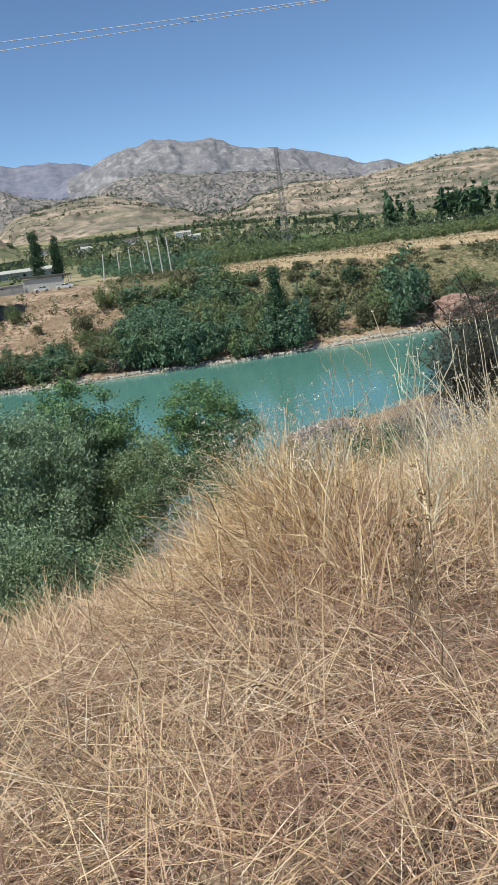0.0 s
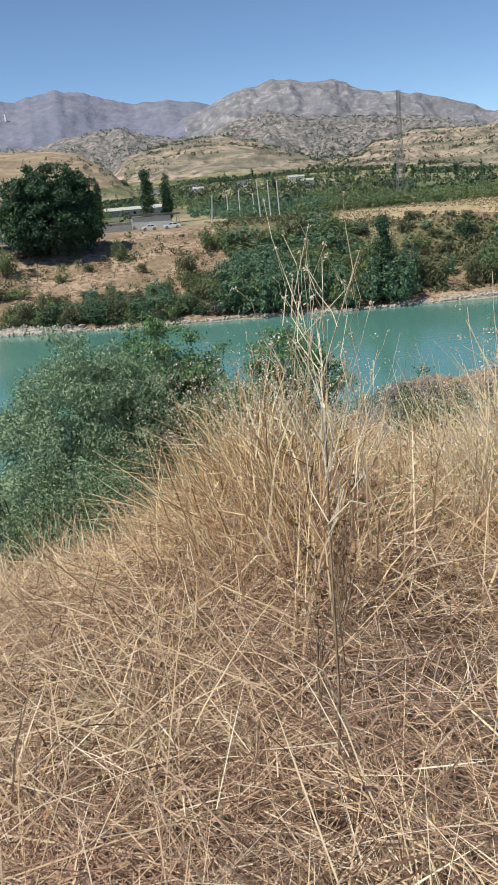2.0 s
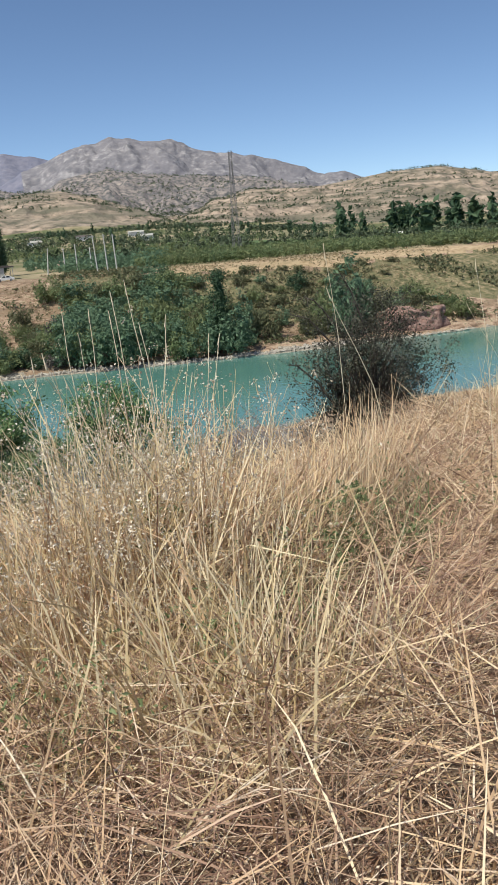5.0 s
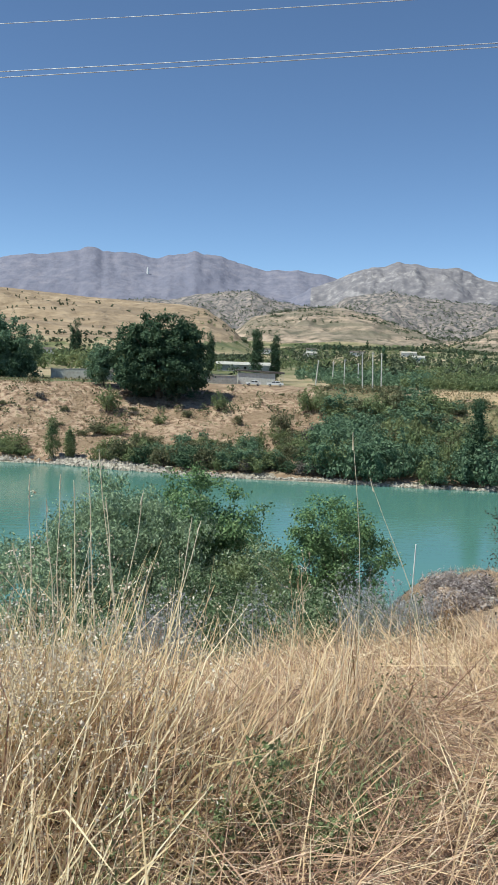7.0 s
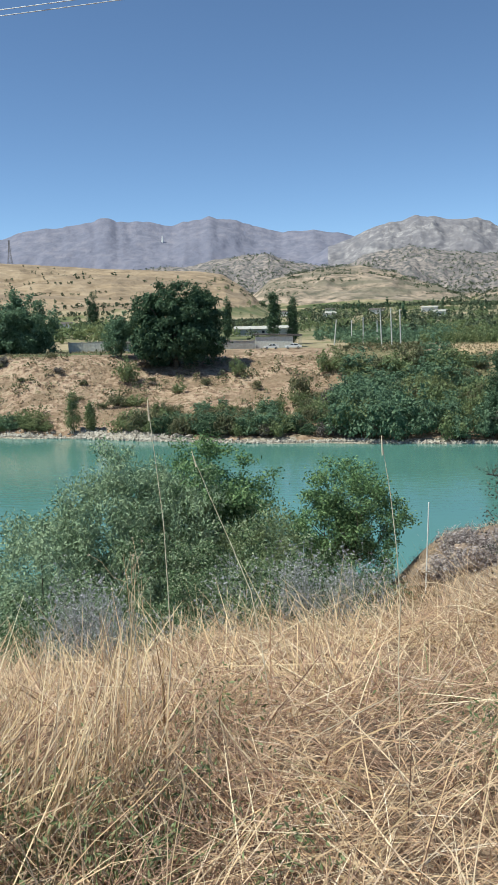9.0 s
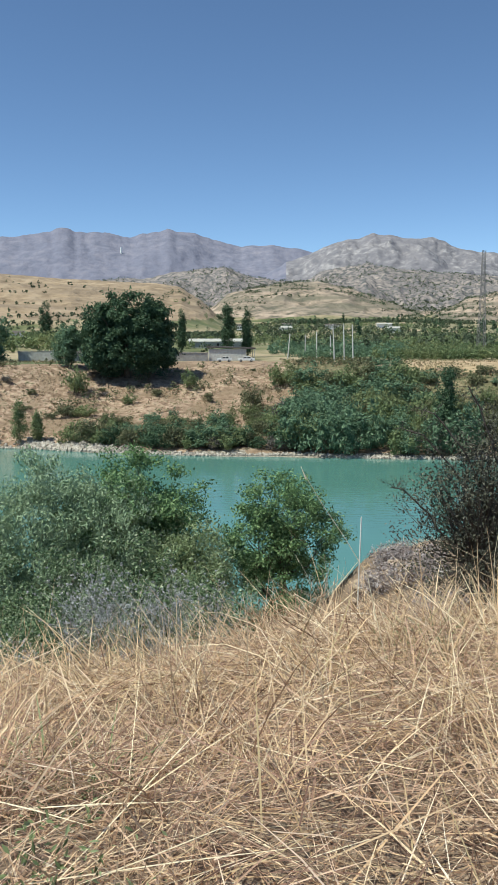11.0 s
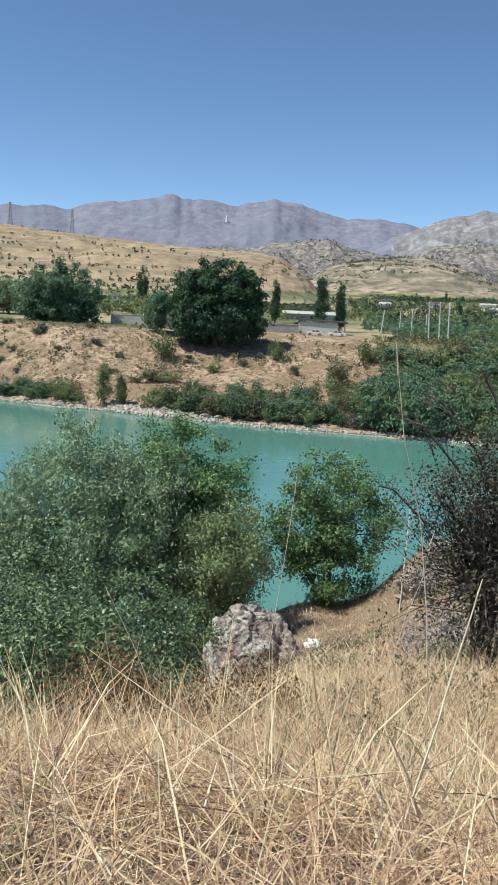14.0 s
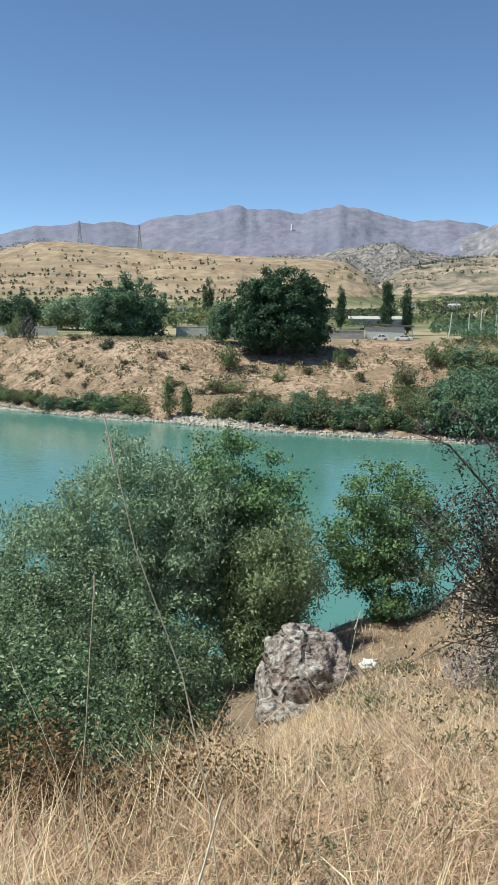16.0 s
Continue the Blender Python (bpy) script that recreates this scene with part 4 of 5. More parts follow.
wood("valley_orchards", "lighter orchard trees across the valley", 1000, 300, 850, -2, 30, 2.5, 5, BUSH_LEAF, 320, patchy(50, 0.5, 17), 40, 1.2, 0.14)
wood("poplar_rows", "rows of tall narrow poplars across the valley", 210, 350, 430, 25, 42, 12, 19, DARK_LEAF, 330, lambda x, y, z, r, a, gen: (np.mod(r, 34) < 9), 40, 0.28, 0.12)
wood("poplar_rows", "scattered tall poplars among the fields", 90, 420, 900, 3, 26, 7, 13, DARK_LEAF, 340, patchy(60, 0.45, 23), 30, 0.3, 0.12)
wood("village_trees", "garden trees behind the terrace wall", 240, 285, 400, -27, -2, 4, 8, BUSH_LEAF, 350, patchy(40, 0.45, 24), 60, 1.1, 0.13)
wood("hill_trees", "young trees in rows on the mown hill", 4200, 440, 1050, -40, 2, 2.0, 4.0, WOOD_LEAF, 360, lambda x, y, z, r, a, gen: rows(7, 2.2, 0.42, 120)(x, y, z, r, a, gen) & (gen.uniform(0, 1, len(x)) < smooth(1080, 640, r)), 9)
wood("hill_orchard", "dark orchard rows along the foot of the mown hill", 13000, 430, 640, -42, 2, 1.5, 3.4, WOOD_LEAF, 365, lambda x, y, z, r, a, gen: rows(4.5, 1.7, 0.36, 60, 6)(x, y, z, r, a, gen) & (gen.uniform(0, 1, len(x)) < smooth(650, 520, r)), 10)
wood("hill_scrub", "dark scrub along the terraces of the tan hills", 30000, 800, 2000, 1, 42, 2.5, 6.5, WOOD_LEAF, 370, rows(13, 5.0, 0.28, 220), 4)
wood("mountain_scrub", "sparse dark scrub on the grey foothills", 15000, 2000, 2950, -27, 24, 4, 9, WOOD_LEAF, 380, patchy(110, 0.42, 29), 3)

# ---- grass ----
def blades(roots, length, width, lean, turn, gen, curl=0.5, pieces=3):
    """Thin tapered bent blades: places and quads."""
    n = len(roots)
    way = np.stack([np.cos(turn), np.sin(turn), 0 * turn], 1)
    across = turn + np.pi / 2 + gen.normal(0, 0.9, n)
    side = np.stack([np.cos(across), np.sin(across), gen.normal(0, 0.5, n)], 1)
    side /= np.linalg.norm(side, axis=1, keepdims=True)
    pts, p, ang = [roots], roots, lean.copy()
    for k in range(pieces):
        p = p + (way * np.sin(ang)[:, None] + np.array([0, 0, 1.0]) * np.cos(ang)[:, None]) * (length / pieces)[:, None]
        pts.append(p)
        ang = ang + curl * gen.normal(0.45, 0.6, n) * (0.35 + 0.5 * k)
    out = []
    for k, w in enumerate(np.interp(np.linspace(0, 1, pieces + 1), [0, 0.4, 1], [0.85, 1.0, 0.2])):
        half = side * (width * w * 0.5)[:, None]
        out += [pts[k] - half, pts[k] + half]
    step = 2 * (pieces + 1)
    v = np.stack(out, 1).reshape(-1, 3)
    base = np.arange(n)[:, None] * step
    f = np.concatenate([base + np.array([2 * k, 2 * k + 1, 2 * k + 3, 2 * k + 2]) for k in range(pieces)], 1).reshape(-1, 4)
    return v, f


def sow(area, count, gen, tuft=0.6):
    """Roots on the ground in uneven tufts. Area: a corner, two sides and their lengths."""
    (ox, oy), (ux, uy), (vx, vy) = area
    a, b = gen.random(count * 3), gen.random(count * 3)
    x, y = ox + ux * a + vx * b, oy + uy * a + vy * b
    keep = tuft * (value_noise(x / 0.3, y / 0.3, 3) * 0.6 + value_noise(x / 1.5, y / 1.5, 4) * 0.6) + (1 - tuft) * 0.6 > gen.uniform(0.15, 0.95, count * 3)
    x, y = x[keep][:count], y[keep][:count]
    return np.stack([x, y, ground_height(x, y) - 0.02], 1)


def combed(roots, gen, loose):
    """The way the blades are laid, much the same within a tuft."""
    return value_noise(roots[:, 0] / 0.8, roots[:, 1] / 0.8, 8) * 4 * np.pi + gen.normal(0, loose, len(roots))


def grass_sheet(name, label, beds, seed, mat, loose=2.2):
    gen = np.random.default_rng(seed)
    vs, fs, n = [], [], 0
    for area, count, low, high, wide, lean, vary, lift, curl, pieces, tuft in beds:
        roots = sow(area, count, gen, tuft)
        m = len(roots)
        roots[:, 2] += gen.uniform(0, 1, m) ** 1.5 * lift
        tilt = np.clip(np.abs(gen.normal(lean, vary, m)), 0, 1.65)
        v, f = blades(roots, gen.uniform(low, high, m), wide * gen.uniform(0.55, 1.5, m), tilt, combed(roots, gen, loose), gen, curl, pieces)
        vs.append(v), fs.append(f + n)
        n += len(v)
    me = fast_mesh(name, np.concatenate(vs), np.concatenate(fs), (mat,))
    tagged(new(name, me), label, "grass", kind="stuff")


# Beds along the walk: a corner, then two sides.
NEAR = ((-7.3, -4.4), (14.6, 11.0), (-3.0, 4.0))
BROW = ((-10.0, -0.2), (19.0, 13.0), (-2.4, 3.2))
STEEP = ((-14, 5), (15, 5), (0, 11))
RIGHT = ((1.5, 8.5), (17, 0), (0, 15))
CLOSE = ((-4.4, -0.7), (5.0, 1.9), (-0.8, 2.6))
FRONT = ((0.8, 7.6), (9.0, 3.4), (-1.0, 6.0))
SHELF = ((0.5, 22), (24, 0), (0, 28))
grass_sheet("straw_litter", "matted fallen straw and broken stems on the slope", [
    (NEAR, 92000, 0.08, 0.42, 0.0043, 1.4, 0.25, 0.28, 0.4, 2, 0.3),
    (CLOSE, 18000, 0.08, 0.4, 0.004, 1.35, 0.3, 0.3, 0.4, 2, 0.1),
    (BROW, 20000, 0.12, 0.45, 0.0085, 1.35, 0.25, 0.25, 0.35, 2, 0.3),
    (FRONT, 26000, 0.15, 0.55, 0.0065, 1.3, 0.3, 0.3, 0.4, 2, 0.5),
], 10, LITTER)
grass_sheet("dry_grass", "tangled knee-high dry straw-coloured grass on the slope", [
    (NEAR, 42000, 0.2, 0.65, 0.0052, 1.15, 0.4, 0.2, 0.6, 3, 0.75),
    (BROW, 28000, 0.15, 0.45, 0.008, 1.1, 0.45, 0.15, 0.8, 2, 0.85),
    (FRONT, 20000, 0.25, 0.7, 0.0052, 1.0, 0.45, 0.15, 0.7, 3, 0.85),
    (STEEP, 18000, 0.3, 0.7, 0.014, 0.8, 0.45, 0.05, 0.6, 2, 0.6),
    (RIGHT, 28000, 0.12, 0.5, 0.011, 1.1, 0.45, 0.05, 0.6, 2, 0.85),
    (SHELF, 22000, 0.15, 0.5, 0.022, 1.0, 0.45, 0.0, 0.5, 2, 0.95),
], 11, STRAW, 1.1)
grass_sheet("olive_grass", "short faded olive grass along the brow", [
    (BROW, 12000, 0.1, 0.32, 0.007, 0.9, 0.45, 0.12, 0.9, 2, 0.9),
    (FRONT, 5000, 0.15, 0.4, 0.006, 0.9, 0.4, 0.1, 0.8, 2, 0.9),
], 20, OLIVE_GRASS)
grass_sheet("fallen_stems", "long straight pale stems lying crosswise over the matted grass", [
    (NEAR, 6500, 0.3, 0.9, 0.0042, 1.35, 0.22, 0.34, 0.12, 2, 0.5),
    (BROW, 1800, 0.35, 0.8, 0.007, 1.3, 0.25, 0.3, 0.15, 2, 0.6),
    (FRONT, 2600, 0.5, 1.2, 0.0052, 1.25, 0.25, 0.35, 0.12, 2, 0.5),
    (RIGHT, 900, 0.4, 0.9, 0.009, 1.2, 0.3, 0.2, 0.2, 2, 0.7),
], 19, STALK)
grass_sheet("tall_stalks", "tall thin pale dry stalks standing over the grass", [
    (NEAR, 340, 0.5, 0.95, 0.0055, 0.55, 0.35, 0, 0.25, 3, 0.95),
    (BROW, 150, 0.5, 0.85, 0.006, 0.55, 0.35, 0, 0.25, 3, 0.95),
    (FRONT, 700, 0.5, 1.1, 0.006, 0.85, 0.45, 0.1, 0.3, 3, 0.6),
    (RIGHT, 800, 0.4, 0.9, 0.009, 0.8, 0.45, 0.05, 0.3, 3, 0.8),
], 12, STALK)


def tufts(name, label, spots, seed, mat, loose=1.3, vary=0.5, curl=0.8, wide=0.0085):
    """Thick sheaves of long stems, each leaning its own way."""
    gen = np.random.default_rng(seed)
    vs, fs, n = [], [], 0
    for x, y, radius, count, low, high, lean, turn in spots:
        p = gen.normal(0, radius, (count, 2)) + np.array([x, y])
        roots = np.stack([p[:, 0], p[:, 1], ground_height(p[:, 0], p[:, 1]) - 0.02], 1)
        v, f = blades(roots, gen.uniform(low, high, count), wide * gen.uniform(0.4, 1.4, count), np.clip(np.abs(gen.normal(lean * 1.3, vary, count)), 0, 1.5), radians(turn) + gen.normal(0, loose, count), gen, curl, 3)
        vs.append(v), fs.append(f + n)
        n += len(v)
    tagged(new(name, fast_mesh(name, np.concatenate(vs), np.concatenate(fs), (mat,))), label, "grass", kind="stuff")


tufts("grass_tufts", "thick leaning sheaves of long pale dry grass", [
    (-1.7, 2.3, 0.34, 350, 0.51, 0.99, 0.36, 60), (-1.25, 2.55, 0.23, 175, 0.51, 0.90, 0.42, 70), (-2.2, 2.0, 0.32, 250, 0.42, 0.90, 0.36, 120), 
    (0.35, 3.9, 0.17, 130, 0.38, 0.72, 0.60, 110), (-2.9, 2.9, 0.34, 300, 0.42, 0.81, 0.48, 150), (-3.0, 1.6, 0.29, 225, 0.42, 0.81, 0.54, 30), (3.3, 6.6, 0.29, 130, 0.30, 0.54, 0.84, 160), (5.4, 8.2, 0.34, 150, 0.30, 0.63, 0.84, 45),
    (2.3, 5.6, 0.29, 175, 0.34, 0.72, 0.72, 20), (-4.2, 3.2, 0.25, 175, 0.42, 0.77, 0.60, 10), (-5.1, 6.2, 0.23, 130, 0.42, 0.81, 0.36, 90), (1.2, 4.6, 0.29, 150, 0.34, 0.63, 0.84, 70), (2.6, 9.0, 0.3, 170, 0.35, 0.9, 0.6, 60), (3.3, 9.6, 0.32, 190, 0.35, 0.9, 0.6, 120), (2.0, 9.3, 0.3, 150, 0.35, 0.85, 0.6, 20), (3.9, 10.3, 0.35, 190, 0.35, 0.85, 0.6, 80), (4.6, 9.2, 0.35, 190, 0.3, 0.8, 0.7, 40), (5.8, 9.4, 0.46, 300, 0.42, 0.81, 0.60, 80), (7.4, 12, 0.57, 300, 0.42, 0.81, 0.60, 60),
], 13, STRAW)


def weeds(name, label, category, spots, leaf, seed, size, radius, per, high):
    gen = np.random.default_rng(seed)
    cs = []
    for x, y in spots:
        z = ground(x, y)
        p = gen.normal(0, 1, (per, 3)) * np.array([radius, radius, 0])
        p[:, 2] = gen.uniform(0.03, high, per)
        cs.append(p + np.array([x, y, z]))
    v, f = leaf_cloud(np.concatenate(cs), 0.02, sum(len(c) for c in cs) * 3, size, gen, 1, 1.6)
    tagged(new(name, fast_mesh(name, v, f, (leaf,))), label, category, kind="stuff")


gw = np.random.default_rng(77)
spots = [(-0.9, 2.2), (-0.6, 2.6), (-1.2, 2.0), (0.9, 2.9), (0.1, 2.2), (-2.2, 1.2), (-1.7, 1.5), (-0.4, 2.3), (-0.75, 2.4), (-0.3, 2.7), (-0.15, 3.2), (6.6, 8.6), (-3.2, 2.6), (-4.3, 3.4)] + [(float(x), float(y)) for x, y in zip(gw.uniform(-4, -1, 4), gw.uniform(1.5, 4, 4))]
tufts("tall_golden_grass", "tall tangled golden-brown grass on the brow", [
    (-3.7, 3.5, 0.3, 330, 0.35, 0.85, 0.5, 80), (-3.45, 2.8, 0.3, 380, 0.4, 0.95, 0.5, 130), (-3.1, 3.6, 0.3, 330, 0.4, 0.9, 0.5, 20), (-3.6, 2.1, 0.28, 330, 0.4, 0.95, 0.5, 170), (-3.1, 2.4, 0.26, 260, 0.35, 0.8, 0.6, 10), (-3.5, 1.5, 0.26, 260, 0.4, 0.95, 0.5, 60),
    (-0.4, 3.2, 0.09, 40, 0.5, 0.8, 0.4, 80),
], 14, GOLD_STRAW)
tufts("pale_grass_clump", "bleached brittle grass in a tall tangled clump", [
    (-1.55, 1.35, 0.2, 260, 0.35, 0.8, 0.5, 120), (-1.85, 1.15, 0.22, 240, 0.35, 0.8, 0.6, 60), (-1.3, 1.2, 0.16, 130, 0.3, 0.6, 0.7, 20), (-2.05, 2.3, 0.26, 420, 0.45, 1.1, 0.5, 110), (-1.7, 2.5, 0.26, 420, 0.45, 1.05, 0.5, 80), (-2.1, 1.75, 0.24, 320, 0.4, 0.95, 0.6, 150), (-1.4, 2.2, 0.2, 240, 0.35, 0.85, 0.5, 30), (-1.75, 1.8, 0.3, 300, 0.3, 0.8, 0.7, 60), (3.9, 6.3, 0.3, 220, 0.3, 0.75, 0.6, 60), (4.9, 7.4, 0.35, 220, 0.3, 0.7, 0.7, 100),
], 16, PALE_STRAW, 1.6, 0.55, 0.5, 0.0082)
tufts("grass_sheaf", "large leaning sheaf of golden grass swept together", [
    (-0.48, 2.6, 0.05, 45, 0.65, 0.95, 0.08, 60), (-0.62, 2.55, 0.08, 45, 0.6, 0.85, 0.18, 15), (-0.75, 2.5, 0.1, 50, 0.55, 0.85, 0.3, 12), (-0.9, 2.45, 0.12, 55, 0.5, 0.85, 0.42, 10), (-1.06, 2.4, 0.13, 55, 0.45, 0.85, 0.54, 8), (-1.25, 2.38, 0.15, 50, 0.4, 0.8, 0.66, 8), (-0.24, 2.6, 0.12, 50, 0.4, 0.7, 0.45, 168), (0.0, 2.65, 0.16, 50, 0.35, 0.65, 0.65, 170),
], 18, STALK, 0.55, 0.24, 0.2, 0.0078)
tufts("green_grass", "short green grass tufts among the straw", [
    (4.6, 7.6, 0.14, 130, 0.2, 0.5, 0.5, 60), (5.5, 8.3, 0.16, 130, 0.2, 0.5, 0.5, 20), (3.5, 7.3, 0.14, 110, 0.2, 0.45, 0.6, 90), (6.4, 9.0, 0.2, 170, 0.25, 0.55, 0.5, 60), (0.7, 3.9, 0.14, 130, 0.2, 0.45, 0.7, 30), (-0.4, 2.4, 0.1, 110, 0.2, 0.5, 0.4, 80), (-0.75, 2.3, 0.1, 100, 0.2, 0.5, 0.4, 50), (2.6, 5.5, 0.14, 100, 0.2, 0.45, 0.6, 120), (-1.3, 1.6, 0.12, 100, 0.2, 0.5, 0.4, 80),
], 17, GREEN_WEED)
gen_f = np.random.default_rng(15)
fluff_spots = np.concatenate([gen_f.normal(0, 1, (420, 3)) * np.array([0.26, 0.26, 0.16]) + np.array([x, y, ground(x, y) + h]) for x, y, h in [(-3.6, 3.3, 0.55), (-3.3, 3.0, 0.5), (-2.1, 2.2, 0.65), (-1.75, 2.4, 0.65), (-2.4, 1.9, 0.5), (-1.5, 2.3, 0.55), (-2.0, 2.0, 0.45), (-1.8, 2.2, 0.5), (-3.4, 2.3, 0.55)]])
fv, ff = leaf_cloud(fluff_spots, 0.012, 20000, 0.0065, gen_f)
tagged(new("seed_fluff", fast_mesh("seed_fluff", fv, ff, (FLUFF,))), "pale dry seed heads over the tall grass", "grass", kind="stuff")


weeds("green_weeds", "low grey-green weeds among the straw", "weeds", spots, GREEN_WEED, 78, 0.008, 0.11, 120, 0.4)


weeds("front_weeds", "dull olive weeds tangled in the dry grass", "weeds", [(float(x), float(y)) for x, y in zip(gw.uniform(2.6, 7.0, 26), gw.uniform(8.4, 12.5, 26))], OLIVE_LEAF, 81, 0.011, 0.2, 150, 0.42)
weeds("slope_weeds", "low olive-grey weeds on the dry slope", "weeds", [(float(x), float(y)) for x, y in zip(gw.uniform(4.2, 8.5, 18), gw.uniform(12.5, 22, 18))] + [(float(x), float(y)) for x, y in zip(gw.uniform(4.5, 7.5, 7), gw.uniform(28, 35, 7))], OLIVE_LEAF, 79, 0.022, 0.24, 130, 0.45)


def branched(bm, base, height, gen, spread, forks, radius, tips, lean=0.08, twigs=None, low=0.45, share=0.62, reach=1.0):
    """A dry branching stem; the tips are gathered."""
    top = Vector(base) + Vector((gen.normal(0, lean) * height, gen.normal(0, lean) * height, height * share))
    limb(bm, base, top, radius, radius * 0.6, 5, 0.03, gen)
    bm = twigs or bm
    for k in range(forks):
        start = Vector(base).lerp(top, gen.uniform(low, 1.0))
        end = start + Vector((gen.normal(0, spread), gen.normal(0, spread), gen.uniform(0.25, 0.55) * height * reach))
        limb(bm, start, end, radius * 0.5, radius * 0.22, 4, 0.06, gen)
        tips.append(end)
        for _ in range(2):
            s2 = start.lerp(end, gen.uniform(0.4, 0.9))
            e2 = s2 + Vector((gen.normal(0, spread * 0.5), gen.normal(0, spread * 0.5), gen.uniform(0.06, 0.2) * height))
            limb(bm, s2, e2, radius * 0.3, radius * 0.15, 4, 0.06, gen)
            tips.append(e2)


def dead_stalk(place, height, seed, label, heads=STALK, forks=9, spread=0.22, radius=0.009, head=0.014, name="dry_thistle", stem=None, lean=0.08, twig=None, low=0.45, share=0.62, reach=1.0):
    gen = np.random.default_rng(seed)
    t = thing(name, place, label, "weed")
    bm, tips = bmesh.new(), []
    twigs = bmesh.new() if twig else None
    branched(bm, (0, 0, 0), height, gen, spread, forks, radius, tips, lean, twigs, low, share, reach)
    if twig:
        tagged(part("twig_crown", twigs, twig, t, "pale dry twigs"), kind="stuff")
    part("stem", bm, stem or STALK, t)
    v, f = leaf_cloud(np.array([tuple(p) for p in tips]), head * 0.8, len(tips) * 7, head, gen)
    tagged(mesh_part("flower_head", fast_mesh("flower_head", v, f, (heads,)), t), kind="stuff")
    return t


dead_stalk(at(-3.68, 0.15), 1.72, 201, "tall dead branching thistle standing in dry grass", FLUFF, forks=15, spread=0.12, radius=0.0045, head=0.004, stem=RUST_STEM, lean=0.01, twig=PALE_STEM, low=0.66, share=0.8, reach=0.42)
for n, (x, y, h) in enumerate([(-3.52, 0.55, 1.0), (-3.66, 0.42, 0.9), (4.1, 8.3, 0.75), (4.9, 8.9, 0.8), (5.5, 8.2, 0.6), (3.6, 9.2, 0.7), (4.6, 9.8, 0.8), (5.9, 9.6, 0.7), (3.0, 8.8, 0.6)]):
    dead_stalk(at(x, y), h, 205 + n, "brown withered thistle stem in the grass", RUST_LEAF, forks=8, spread=0.05, radius=0.0045, head=0.008, stem=RUST_STEM, lean=0.03)
for n, (x, y, h) in enumerate([(-1.55, 1.75, 1.1), (-1.9, 2.1, 1.15), (-3.3, 1.9, 1.3), (-3.0, 2.2, 1.25), (-2.75, 1.5, 1.2), (-2.6, 2.6, 1.1), (-0.6, 3.6, 0.9), (1.2, 4.4, 0.8), (-3.4, 3.4, 1.0), (4.4, 8.4, 0.9), (-2.9, 4.2, 0.9)]):
    dead_stalk(at(x, y), h, 210 + n, "pale dry branching weed stalk in the grass", FLUFF, forks=6, spread=0.1, radius=0.005, head=0.0045, name="dry_weed_stalk")
for n, (x, y, h) in enumerate([(0.0, 12.2, 1.2), (-0.3, 12.6, 1.25), (-0.7, 12.9, 1.1), (-2.4, 11.8, 1.1), (-2.9, 12.2, 1.1), (-3.3, 11.7, 0.95), (-1.4, 12.3, 0.9), (-2.0, 12.6, 1.1), (0.6, 12.8, 0.9)]):
    dead_stalk(at(x, y), h * 1.55, 230 + n, "lavender-grey spiny thistle clump on the brow", LAVENDER, forks=40, spread=0.28, radius=0.005, head=0.016, name="lavender_thistle", stem=LAVENDER)
for n, (x, y, h) in enumerate([(-1.5, 6.8, 1.15), (-1.25, 7.0, 1.1), (-1.75, 6.9, 1.0), (-1.35, 6.6, 0.95), (0.25, 6.9, 0.95), (0.5, 7.0, 1.0), (0.75, 7.1, 0.9), (1.0, 8.3, 1.35), (0.75, 8.6, 1.4), (1.25, 8.5, 1.3), (0.5, 8.4, 1.3)]):
    dead_stalk(at(x, y), h, 260 + n, "lavender-grey spiny thistle on the near brow", LAVENDER, forks=34, spread=0.17, radius=0.0035, head=0.009, name="lavender_thistle", stem=LAVENDER)
for n, (x, y, h) in enumerate([(-0.84, 2.1, 0.5), (-0.6, 2.0, 0.35), (-1.0, 2.0, 0.35)]):
    dead_stalk(at(x, y), h, 280 + n, "green leafy weed growing up through the straw", GREEN_WEED, forks=14, spread=0.045, radius=0.0035, head=0.011, name="green_weed", stem=GREEN_WEED, low=0.15, share=0.85, reach=0.35)


def long_stalk(root, tip, seed, bow, thick=0.0024):
    """One tall bent grass stalk with a slim seed head."""
    gen = np.random.default_rng(seed)
    x, y = root
    base = Vector((x, y, ground(x, y) - 0.02))
    tip = Vector(tip)
    t = thing("grass_stalk", base, "single tall pale grass stalk bending over the slope", "grass", "tall grass stalks")
    bm = bmesh.new()
    mid = (tip - base) * 0.5 + Vector((bow, bow * 0.3, 0.05))
    limb(bm, (0, 0, 0), mid, thick, thick * 0.85, 5, 0.01, gen)
    limb(bm, mid, tip - base, thick * 0.85, thick * 0.5, 5, 0.01, gen)
    part("stem", bm, PALE_STEM, t)
    bm = bmesh.new()
    limb(bm, (tip - base) * 0.965, (tip - base) * 1.02, 0.0034, 0.0015, 5, 0.0, gen)
    part("seed_head", bm, PALE_STEM, t)


